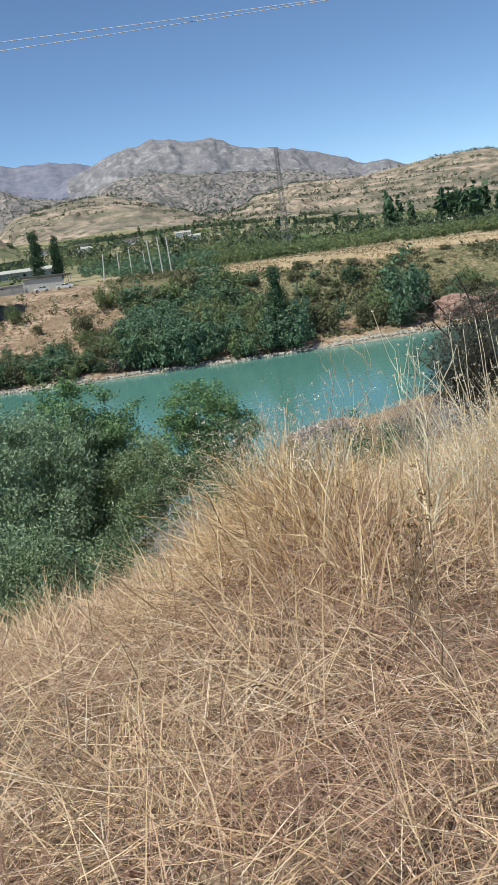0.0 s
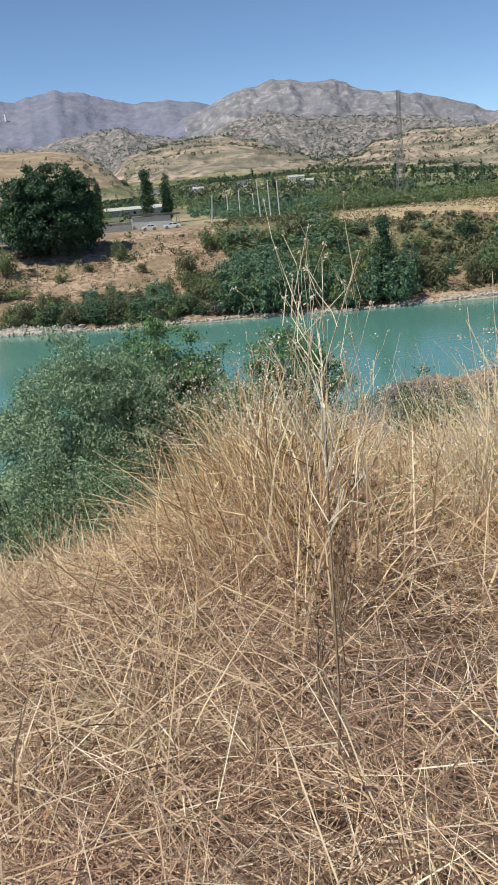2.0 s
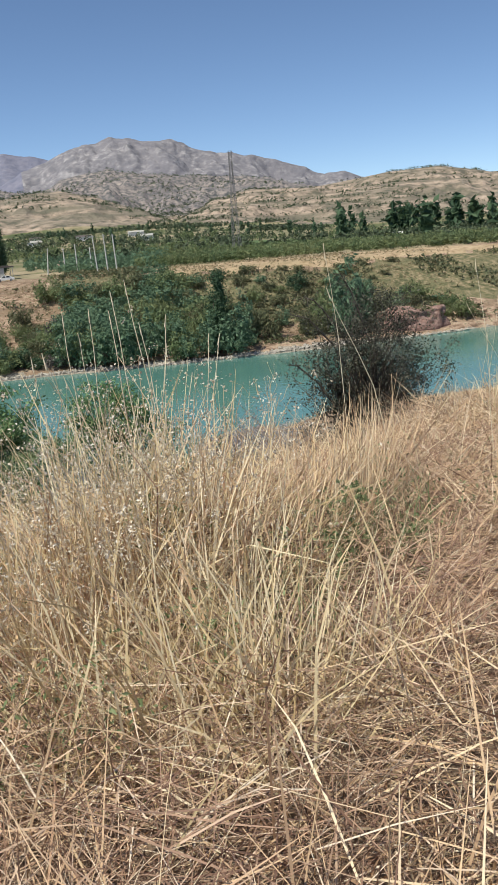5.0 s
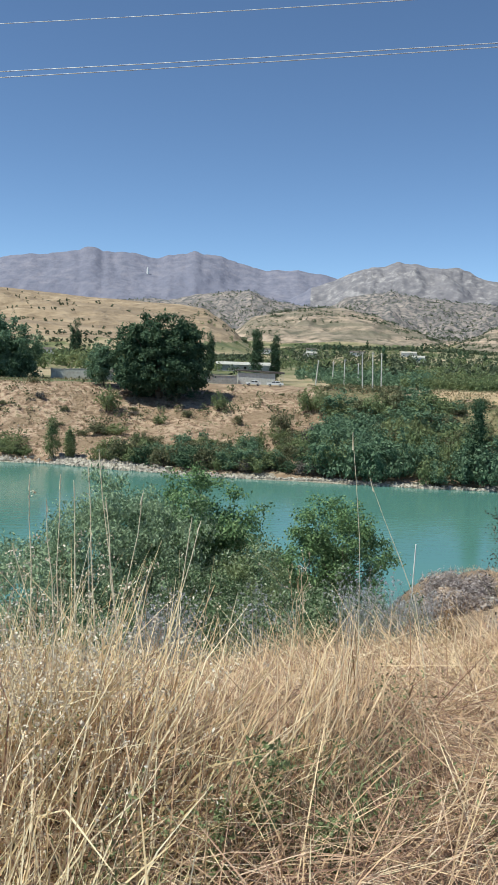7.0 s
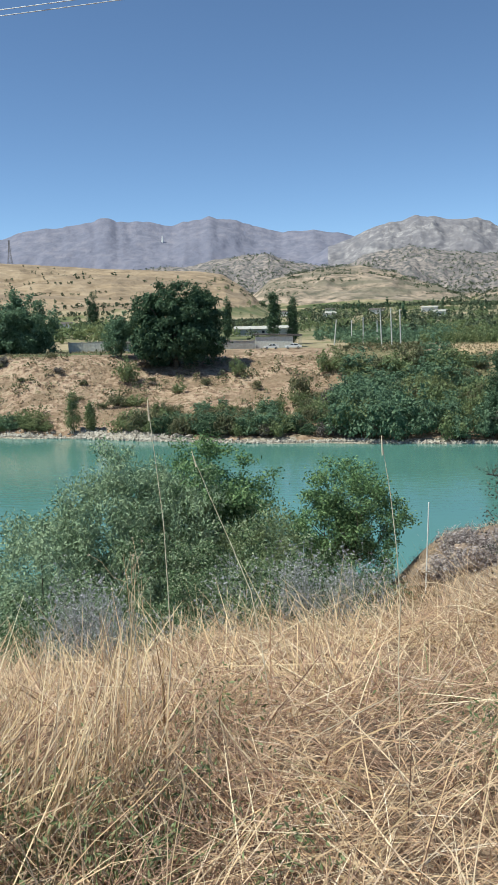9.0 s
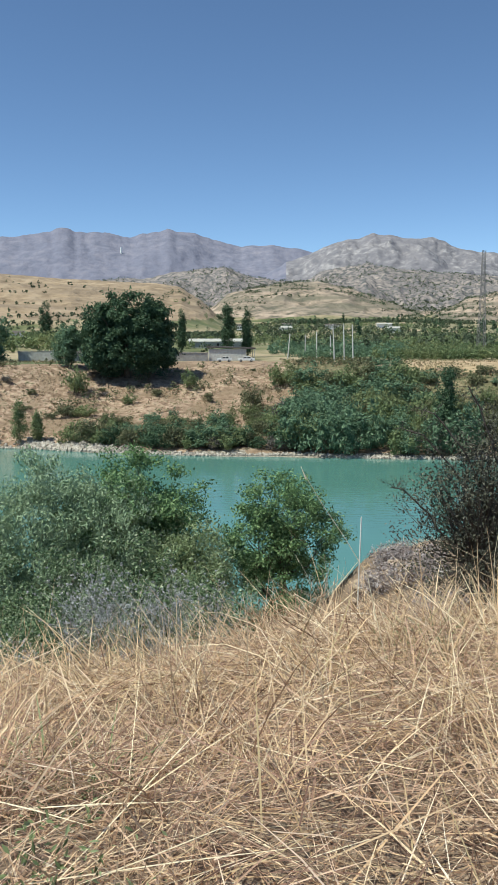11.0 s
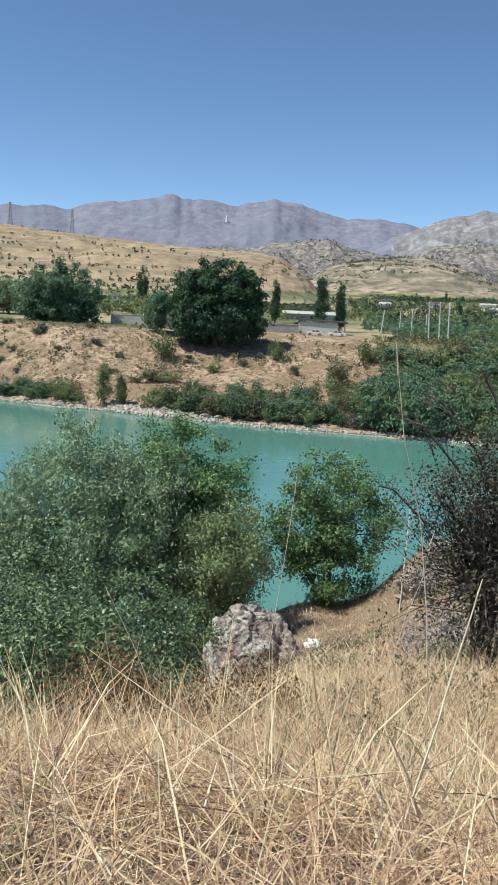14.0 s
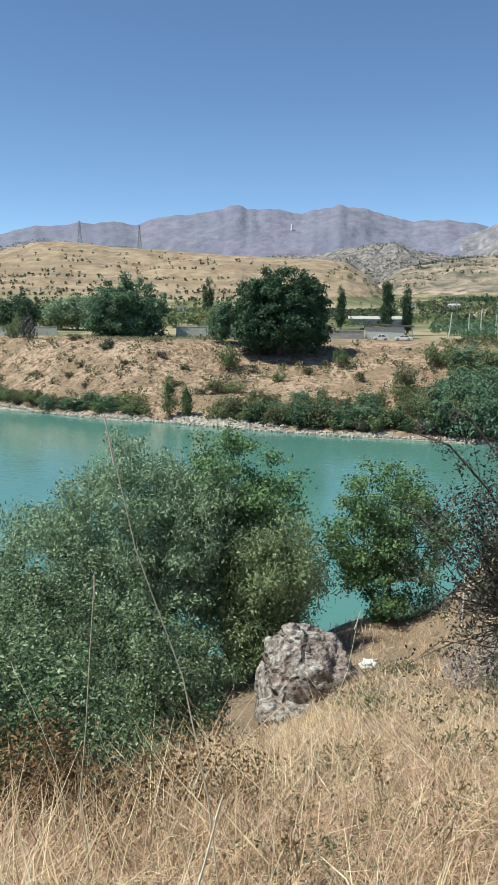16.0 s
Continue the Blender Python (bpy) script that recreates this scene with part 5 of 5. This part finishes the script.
for n, (root, tip, bow) in enumerate([
    ((4.15, 6.55), (3.87, 6.29, 20.67), 0.05), ((3.5, 7.15), (3.56, 7.05, 20.07), -0.05), ((2.75, 9.0), (2.2, 9.3, 18.7), 0.06), ((2.7, 4.7), (2.62, 4.75, 20.75), 0.08), ((2.2, 4.9), (1.75, 5.0, 20.3), 0.1),
    ((0.55, 3.0), (0.5, 3.1, 20.75), 0.04), ((-0.35, 3.1), (-0.4, 3.2, 20.9), 0.03), ((0.1, 3.3), (-0.25, 3.5, 20.65), 0.06), ((-1.9, 2.0), (-2.05, 2.2, 20.6), 0.05), ((-1.6, 2.3), (-1.5, 2.5, 20.55), -0.04), ((-2.0, 2.4), (-2.2, 2.6, 20.5), 0.08),
    ((5.0, 6.9), (5.6, 7.0, 20.0), -0.08), ((3.9, 8.2), (4.4, 8.4, 19.5), 0.05),
]):
    long_stalk(root, tip, 400 + n, bow)
for n, (x, y, z, dx, bow) in enumerate([
    (-1.86, 2.57, 20.78, 0.0, 0.02), (-1.73, 2.6, 20.78, -0.03, 0.02), (-1.65, 2.5, 20.77, 0.1, -0.03), (-1.61, 2.62, 20.85, 0.12, -0.02), (-1.55, 2.55, 20.9, 0.1, 0.03), (-1.79, 2.6, 20.67, 0.15, -0.03),
    (-1.51, 2.5, 20.7, 0.12, 0.0), (-1.36, 2.58, 20.72, -0.25, 0.03), (-1.1, 2.55, 20.6, -0.3, 0.03), (-1.14, 2.6, 20.6, -0.15, 0.02), (-2.03, 2.55, 20.59, 0.05, 0.03), (-1.9, 2.45, 20.5, 0.2, 0.02), (-1.3, 2.4, 20.45, -0.2, 0.0),
]):
    long_stalk((x + dx, y + 0.35), (x, y + 0.45, z - 0.09), 430 + n, bow, 0.0036)
long_stalk((3.9, 5.9), (4.16, 6.07, 19.97), 460, 0.02, 0.0042)

# ---- the rock and the shore ----
def rough_stone(name, size, seed, material_, subdiv=4, rough=0.28, parent=None):
    bm = bmesh.new()
    bmesh.ops.create_icosphere(bm, subdivisions=subdiv, radius=1.0)
    gen = np.random.default_rng(seed)
    o = Vector(gen.uniform(-50, 50, 3))
    for v in bm.verts:
        p = v.co.copy()
        n = noise.fractal(p * 1.3 + o, 0.9, 2.1, 5) * rough + abs(noise.noise(p * 2.6 + o)) * rough * 0.7
        blocky = Vector([math.copysign(abs(c) ** 0.72, c) for c in p])
        v.co = Vector((blocky.x * size[0], blocky.y * size[1], blocky.z * size[2])) * (1 + n)
    for f in bm.faces:
        f.smooth = subdiv > 3
    return part(name, bm, material_, parent)


ob = rough_stone("rock_outcrop", (1.85, 1.6, 2.3), 5, ROCK, 6, 0.2)
ob.matrix_basis = pose(2.1, 36.2, ground(2.4, 36.2) + 0.35, 0, 6, 20)
tagged(ob, "weathered grey-pink rock outcrop with lichen and cracks", "rock")
for n, (x, y, s) in enumerate([(1.6, 34.0, 0.8), (12.4, 40.6, 0.7)]):
    ob = rough_stone("rock_outcrop", (1.5 * s, 1.3 * s, 1.0 * s), 15 + n, ROCK, 5, 0.25)
    ob.matrix_basis = pose(x, y, ground(x, y) - 0.2, 0, 0, 40 * n)
    tagged(ob, "low earth-covered rock beside the outcrop", "rock")
for x, y, z, size in [(9.9, 41.4, -0.35, (1.2, 1.0, 0.8)), (11.5, 40.9, -0.3, (1.3, 1.2, 0.9))]:
    ob = rough_stone("earth_bank", size, 18 + int(x), RED_SOIL, 5, 0.3)
    ob.matrix_basis = pose(x, y, ground(x, y) + z)
    tagged(ob, "crumbling pinkish earth bank with stones on the headland", "bank")
bag = rough_stone("plastic_bag", (0.24, 0.16, 0.17), 41, WHITE_WASH, 4, 0.5)
bag.matrix_basis = pose(4.6, 36.0, ground(4.6, 36.0) + 0.36, 0, 0, 15)
tagged(bag, "crumpled white plastic bag lying in the grass", "litter")
ob = rough_stone("clay_slump", (7, 4, 4.2), 51, RED_EARTH, 5, 0.3)
ob.matrix_basis = pose(86, 147, 1.0)
tagged(ob, "slumped pinkish clay bank above the river", "bank")


def shore_stones():
    gen = np.random.default_rng(61)
    bm = bmesh.new()
    bmesh.ops.create_icosphere(bm, subdivisions=1, radius=1.0)
    sv, sf = np.array([v.co for v in bm.verts]), np.array([[v.index for v in f.verts] for f in bm.faces])
    bm.free()
    x = gen.uniform(-100, 95, 4200)
    v = np.abs(gen.normal(0.2, 0.42, 4200))
    pile = gen.random(4200) < 0.16
    x[pile], v[pile] = gen.normal(-25, 5, pile.sum()), np.abs(gen.normal(1.6, 1.0, pile.sum()))
    y = far_shore(x) + v + 0.4
    z = np.maximum(ground_height(x, y), 0.0)
    s = gen.uniform(0.12, 0.38, (4200, 1, 1)) * (1 + 0.7 * pile[:, None, None])
    p = sv[None] * s * gen.uniform(0.6, 1.3, (4200, 1, 3)) * (1 + 0.25 * gen.normal(0, 1, (4200, len(sv), 1)))
    p = p + np.stack([x, y, z + 0.05], 1)[:, None]
    f = sf[None] + (np.arange(4200) * len(sv))[:, None, None]
    tagged(new("shore_stones", fast_mesh("shore_stones", p.reshape(-1, 3), f.reshape(-1, 3), (PALE_STONE,))), "pale rubble stones along the far waterline", "stones", kind="stuff")


shore_stones()
pale = rough_stone("boulder", (1.7, 1.2, 1.0), 71, PALE_STONE, 4, 0.35)
pale.matrix_basis = pose(15.6, 163.5, ground(15.6, 163.5) + 0.4)
tagged(pale, "pale broken boulder among bushes on the far bank", "rock")


# ---- walls and buildings on the far terrace ----
def block(bm, x0, x1, y0, y1, z0, z1):
    vs = [bm.verts.new((x, y, z)) for x in (x0, x1) for y in (y0, y1) for z in (z0, z1)]
    for q in ((0, 1, 3, 2), (4, 6, 7, 5), (0, 4, 5, 1), (2, 3, 7, 6), (0, 2, 6, 4), (1, 5, 7, 3)):
        bm.faces.new([vs[k] for k in q])


def boundary_wall(a, b, height, label):
    """A block wall with piers and a coping, panel by panel."""
    a, b = Vector((*a, 0)), Vector((*b, 0))
    length = (b - a).length
    z = min(ground(*a.xy), ground(*b.xy)) - 0.3
    t = thing("boundary_wall", (a.x, a.y, z), label, "wall", "terrace walls", math.degrees(math.atan2(b.y - a.y, b.x - a.x)))
    n = max(2, round(length / 3.2))
    w = length / n
    for k in range(n):
        bm = bmesh.new()
        block(bm, k * w + 0.16, (k + 1) * w - 0.16, -0.1, 0.1, 0, height)
        part("panel", bm, CONCRETE, t)
    for k in range(n + 1):
        bm = bmesh.new()
        block(bm, k * w - 0.16, k * w + 0.16, -0.16, 0.16, 0, height + 0.1)
        part("pier", bm, CONCRETE, t)
    bm = bmesh.new()
    block(bm, -0.2, length + 0.2, -0.2, 0.2, height + 0.104, height + 0.2)
    part("coping", bm, CONCRETE, t)


boundary_wall((-107, 233), (-86, 232), 2.6, "long grey block wall on the terrace")
boundary_wall((-50, 230), (-39, 229), 3.0, "grey block wall behind the slope")
boundary_wall((-12, 229), (1.6, 231), 2.6, "grey block wall beside the shed")


def shed():
    t = thing("shed", (1.9, 231.5, ground(8, 231) - 0.1), "flat-roofed grey block shed with a brown overhanging roof", "building")
    bm = bmesh.new()
    block(bm, 0, 10.6, 0, 0.25, 0, 3.3)
    # Light on the front is put into its colour: paler concrete than the sides.
    part("front_wall", bm, POLE_CONCRETE, t)
    for name, (x0, x1, y0, y1) in (("side_wall", (0, 0.25, 0.254, 7.7)), ("side_wall", (10.35, 10.6, 0.254, 7.7)), ("back_wall", (0, 10.6, 7.704, 8))):
        bm = bmesh.new()
        block(bm, x0, x1, y0, y1, 0, 3.3)
        part(name, bm, CONCRETE, t)
    bm = bmesh.new()
    vs = [bm.verts.new(c) for c in ((-0.4, -0.35, 3.75), (13.2, -0.35, 3.3), (13.2, 8.6, 3.3), (-0.4, 8.6, 3.75))]
    face = bm.faces.new(vs)
    up = bmesh.ops.extrude_face_region(bm, geom=[face])
    bmesh.ops.translate(bm, verts=[e for e in up["geom"] if isinstance(e, bmesh.types.BMVert)], vec=(0, 0, 0.45))
    part("roof", bm, ROOF_SHEET, t)
    for k in range(2):
        bm = bmesh.new()
        block(bm, 12.7, 12.85, -0.6 + k * 8.6, -0.45 + k * 8.6, 0, 3.35)
        part("post", bm, STEEL, t)


shed()


def hut(x, y, w, h, label, roof, wall):
    t = thing("hut", at(x, y), label, "building", "small buildings")
    bm = bmesh.new()
    block(bm, -w / 2, w / 2, -1.6, 1.6, -0.3, h)
    part("wall", bm, wall, t)
    bm = bmesh.new()
    a = [bm.verts.new(c) for c in ((-w / 2 - 0.4, -2.1, h + 0.05), (w / 2 + 0.4, -2.1, h + 0.05), (w / 2 + 0.4, 2.1, h + 0.05), (-w / 2 - 0.4, 2.1, h + 0.05), (-w / 2 - 0.2, 0, h + 1.2), (w / 2 + 0.2, 0, h + 1.2))]
    for q in ((0, 1, 5, 4), (2, 3, 4, 5), (1, 2, 5), (3, 0, 4), (0, 3, 2, 1)):
        bm.faces.new([a[k] for k in q])
    part("roof", bm, roof, t)
    bm = bmesh.new()
    block(bm, -0.5, 0.5, -1.66, -1.604, 0.9, 1.9)
    part("window", bm, DARK_GLASS, t)


hut(-34.5, 226, 4.4, 2.4, "small grey hut with a dark hipped roof", ROOF_SHEET, CONCRETE)
hut(6, 332, 23, 2.6, "long low pale building behind the poplars", CONCRETE, CONCRETE)
hut(180, 318, 10.5, 2.2, "low whitewashed farm building beyond the orchard", WHITE_WASH, WHITE_WASH)
for n, (x, y, w) in enumerate([(55, 560, 9), (95, 610, 11), (120, 520, 8), (30, 640, 10), (140, 640, 12), (70, 700, 9), (-60, 420, 9), (-95, 430, 8)]):
    hut(x, y, w, 3.0, "small pale village house among trees", ROOF_SHEET if n % 2 else CONCRETE, WHITE_WASH)


# ---- cars ----
def car(x, y, turn, length, label):
    t = thing("car", at(x, y, 0.0), label, "car", "cars on the terrace", turn)
    s = length / 4.4
    outline = [(-2.2, 0.35), (-2.2, 0.75), (-2.05, 0.92), (-1.1, 0.98), (-0.45, 1.42), (0.95, 1.45), (1.65, 1.02), (2.1, 0.95), (2.2, 0.7), (2.2, 0.35)]
    bm = bmesh.new()
    a = [bm.verts.new((px * s, -0.84, pz)) for px, pz in outline]
    b = [bm.verts.new((px * s, 0.84, pz)) for px, pz in outline]
    bm.faces.new(a), bm.faces.new(b[::-1])
    for k in range(len(a)):
        bm.faces.new((a[k], b[k], b[(k + 1) % len(a)], a[(k + 1) % len(a)]))
    bmesh.ops.recalc_face_normals(bm, faces=bm.faces)
    bmesh.ops.bevel(bm, geom=list(bm.edges), offset=0.06, segments=2, affect="EDGES")
    body = part("body", bm, WHITE_PAINT, t)
    for side in (-0.856, 0.856):
        for w0, w1, u0, u1 in ((-0.95, 0.1, -0.4, 0.05), (0.2, 1.35, 0.25, 0.9)):
            bm = bmesh.new()
            bm.faces.new([bm.verts.new(c) for c in ((w0 * s, side, 0.99), (w1 * s, side, 0.99), (u1 * s, side * 0.99, 1.36), (u0 * s, side * 0.99, 1.36))])
            part("side_window", bm, DARK_GLASS, body)
    for pts in (((-1.06, -0.7, 1.03), (-1.06, 0.7, 1.03), (-0.52, 0.66, 1.40), (-0.52, -0.66, 1.40)), ((1.58, -0.7, 1.09), (1.58, 0.7, 1.09), (1.06, 0.66, 1.43), (1.06, -0.66, 1.43))):
        bm = bmesh.new()
        bm.faces.new([bm.verts.new((px * s, py, pz + 0.02)) for px, py, pz in pts])
        part("windscreen", bm, DARK_GLASS, body)
    for wx in (-1.35, 1.3):
        for wy in (-0.78, 0.78):
            bm = bmesh.new()
            bmesh.ops.create_cone(bm, cap_ends=True, segments=18, radius1=0.33, radius2=0.33, depth=0.22, matrix=Matrix.Translation((wx * s, wy, 0.33)) @ Matrix.Rotation(math.pi / 2, 4, "X"))
            wheel = part("wheel", bm, RUBBER, t)
            bm = bmesh.new()
            bmesh.ops.create_cone(bm, cap_ends=True, segments=14, radius1=0.2, radius2=0.18, depth=0.03, matrix=Matrix.Translation((wx * s, wy * 1.15, 0.33)) @ Matrix.Rotation(math.pi / 2, 4, "X"))
            part("rim", bm, STEEL, wheel)
    for ly in (-0.6, 0.6):
        bm = bmesh.new()
        block(bm, -2.225 * s, -2.19 * s, ly - 0.18, ly + 0.18, 0.62, 0.76)
        part("headlight", bm, STEEL, t)


car(6.2, 225.5, 4, 4.2, "white saloon car parked before the wall")
car(12.1, 224.2, -3, 4.7, "white estate car parked beside the shed")


# ---- poles, pylon and wires ----
def utility_pole(x, y, height, lean_x, label="pale concrete pole standing on the terrace"):
    t = thing("utility_pole", at(x, y, 0.3), label, "pole", "poles on the terrace")
    bm = bmesh.new()
    gen = np.random.default_rng(3)
    limb(bm, (0, 0, 0), (lean_x, 0, height), 0.2, 0.13, 8, 0.0, gen)
    part("shaft", bm, POLE_CONCRETE, t)
    bm = bmesh.new()
    block(bm, lean_x - 0.5, lean_x + 0.5, -0.06, 0.06, height - 0.5, height - 0.38)
    part("crossarm", bm, STEEL, t)


for x, y, h, l in [(25.5, 246, 7.8, 0.7), (32.7, 262, 7.5, 0), (35.4, 255, 8.4, 0.0), (39.3, 252, 7.2, -0.1), (35.9, 222.5, 10.3, -0.5), (38.2, 220, 10.3, -0.35), (40.0, 217, 10.0, -0.3)]:
    utility_pole(x, y, h, l)


def marker_pole():
    t = thing("marker_pole", at(8.55, 39.6, 0.2), "thin white marker pole on the headland", "pole")
    bm = bmesh.new()
    limb(bm, (0, 0, 0), (0.15, 0, 5.2), 0.035, 0.03, 8, 0.0, np.random.default_rng(8))
    part("shaft", bm, WHITE_WASH, t)


marker_pole()


def lattice_tower(name, x, y, height, base, top, label, bays, arms, rod=0.11):
    t = thing(name, at(x, y, 0.2), label, "pylon")
    gen = np.random.default_rng(4)

    def half(f):
        return (base + (top - base) * min(1, f / 0.8) ** 0.8) / 2

    corners = [(-1, -1), (1, -1), (1, 1), (-1, 1)]
    for cx, cy in corners:
        bm = bmesh.new()
        for k in range(bays):
            f0, f1 = k / bays, (k + 1) / bays
            limb(bm, (cx * half(f0), cy * half(f0), f0 * height), (cx * half(f1), cy * half(f1), f1 * height), rod, rod, 4, 0, gen)
        part("leg", bm, PYLON_STEEL, t)
    for k in range(bays):
        f0, f1 = k / bays, (k + 1) / bays
        bm = bmesh.new()
        for (ax, ay), (bx, by) in zip(corners, corners[1:] + corners[:1]):
            limb(bm, (ax * half(f0), ay * half(f0), f0 * height), (bx * half(f1), by * half(f1), f1 * height), rod * 0.6, rod * 0.6, 4, 0, gen)
            limb(bm, (bx * half(f0), by * half(f0), f0 * height), (ax * half(f1), ay * half(f1), f1 * height), rod * 0.6, rod * 0.6, 4, 0, gen)
            limb(bm, (ax * half(f1), ay * half(f1), f1 * height), (bx * half(f1), by * half(f1), f1 * height), rod * 0.6, rod * 0.6, 4, 0, gen)
        part("bracing", bm, PYLON_STEEL, t)
    for f, reach in arms:
        bm = bmesh.new()
        for s in (-1, 1):
            limb(bm, (s * half(f), 0, f * height + 0.5), (s * reach, 0, f * height), rod * 0.8, rod * 0.5, 4, 0, gen)
            limb(bm, (s * half(f), 0, f * height - 0.3), (s * reach, 0, f * height), rod * 0.8, rod * 0.5, 4, 0, gen)
        part("crossarm", bm, STEEL, t)


lattice_tower("pylon", 94.5, 277, 34.5, 2.8, 1.0, "tall grey lattice mast beyond the orchard", 13, [], 0.075)
lattice_tower("pylon", -389, 1085, 30, 6, 1.4, "distant lattice pylon on the mown hill", 8, [(0.72, 5), (0.84, 4), (0.96, 3)], 0.16)
lattice_tower("pylon", -305, 1080, 32, 6, 1.4, "distant lattice pylon on the mown hill", 8, [(0.72, 5), (0.84, 4), (0.96, 3)], 0.16)


def overhead_wire(y0, slant, z0, climb):
    """A cable that hangs across the slope, from far on one side to far on the other."""
    cu = bpy.data.curves.new("overhead_wire", "CURVE")
    cu.dimensions, cu.bevel_depth, cu.bevel_resolution = "3D", 0.0048, 2
    sp = cu.splines.new("POLY")
    xs = np.linspace(-42, 34, 60)
    sp.points.add(len(xs) - 1)
    for p, x in zip(sp.points, xs):
        p.co = (x, y0 + slant * (x + 0.35), z0 + climb * (x + 0.35) + 0.0012 * (x - 4) ** 2, 1)
    cu.materials.append(CABLE)
    tagged(new("overhead_wire", cu), "thin aluminium overhead wire crossing the sky", "cable", "overhead wires")


overhead_wire(8.49, -0.2295, 24.496, 0.0273)
overhead_wire(8.71, -0.1066, 24.523, 0.0749)
overhead_wire(10.42, -0.3052, 25.775, -0.0131)


def monument():
    """A slim white marker on the mountain's flank."""
    x, y = 4120 * math.sin(radians(-5.68)), 4120 * math.cos(radians(-5.68))
    t = thing("white_monument", (x, y, ground(x, y) - 3), "slim white marker high on the mountain", "monument")
    bm = bmesh.new()
    limb(bm, (0, 0, 0), (0, 0, 34), 6, 3.5, 6, 0, np.random.default_rng(1))
    part("shaft", bm, WHITE_WASH, t)


monument()
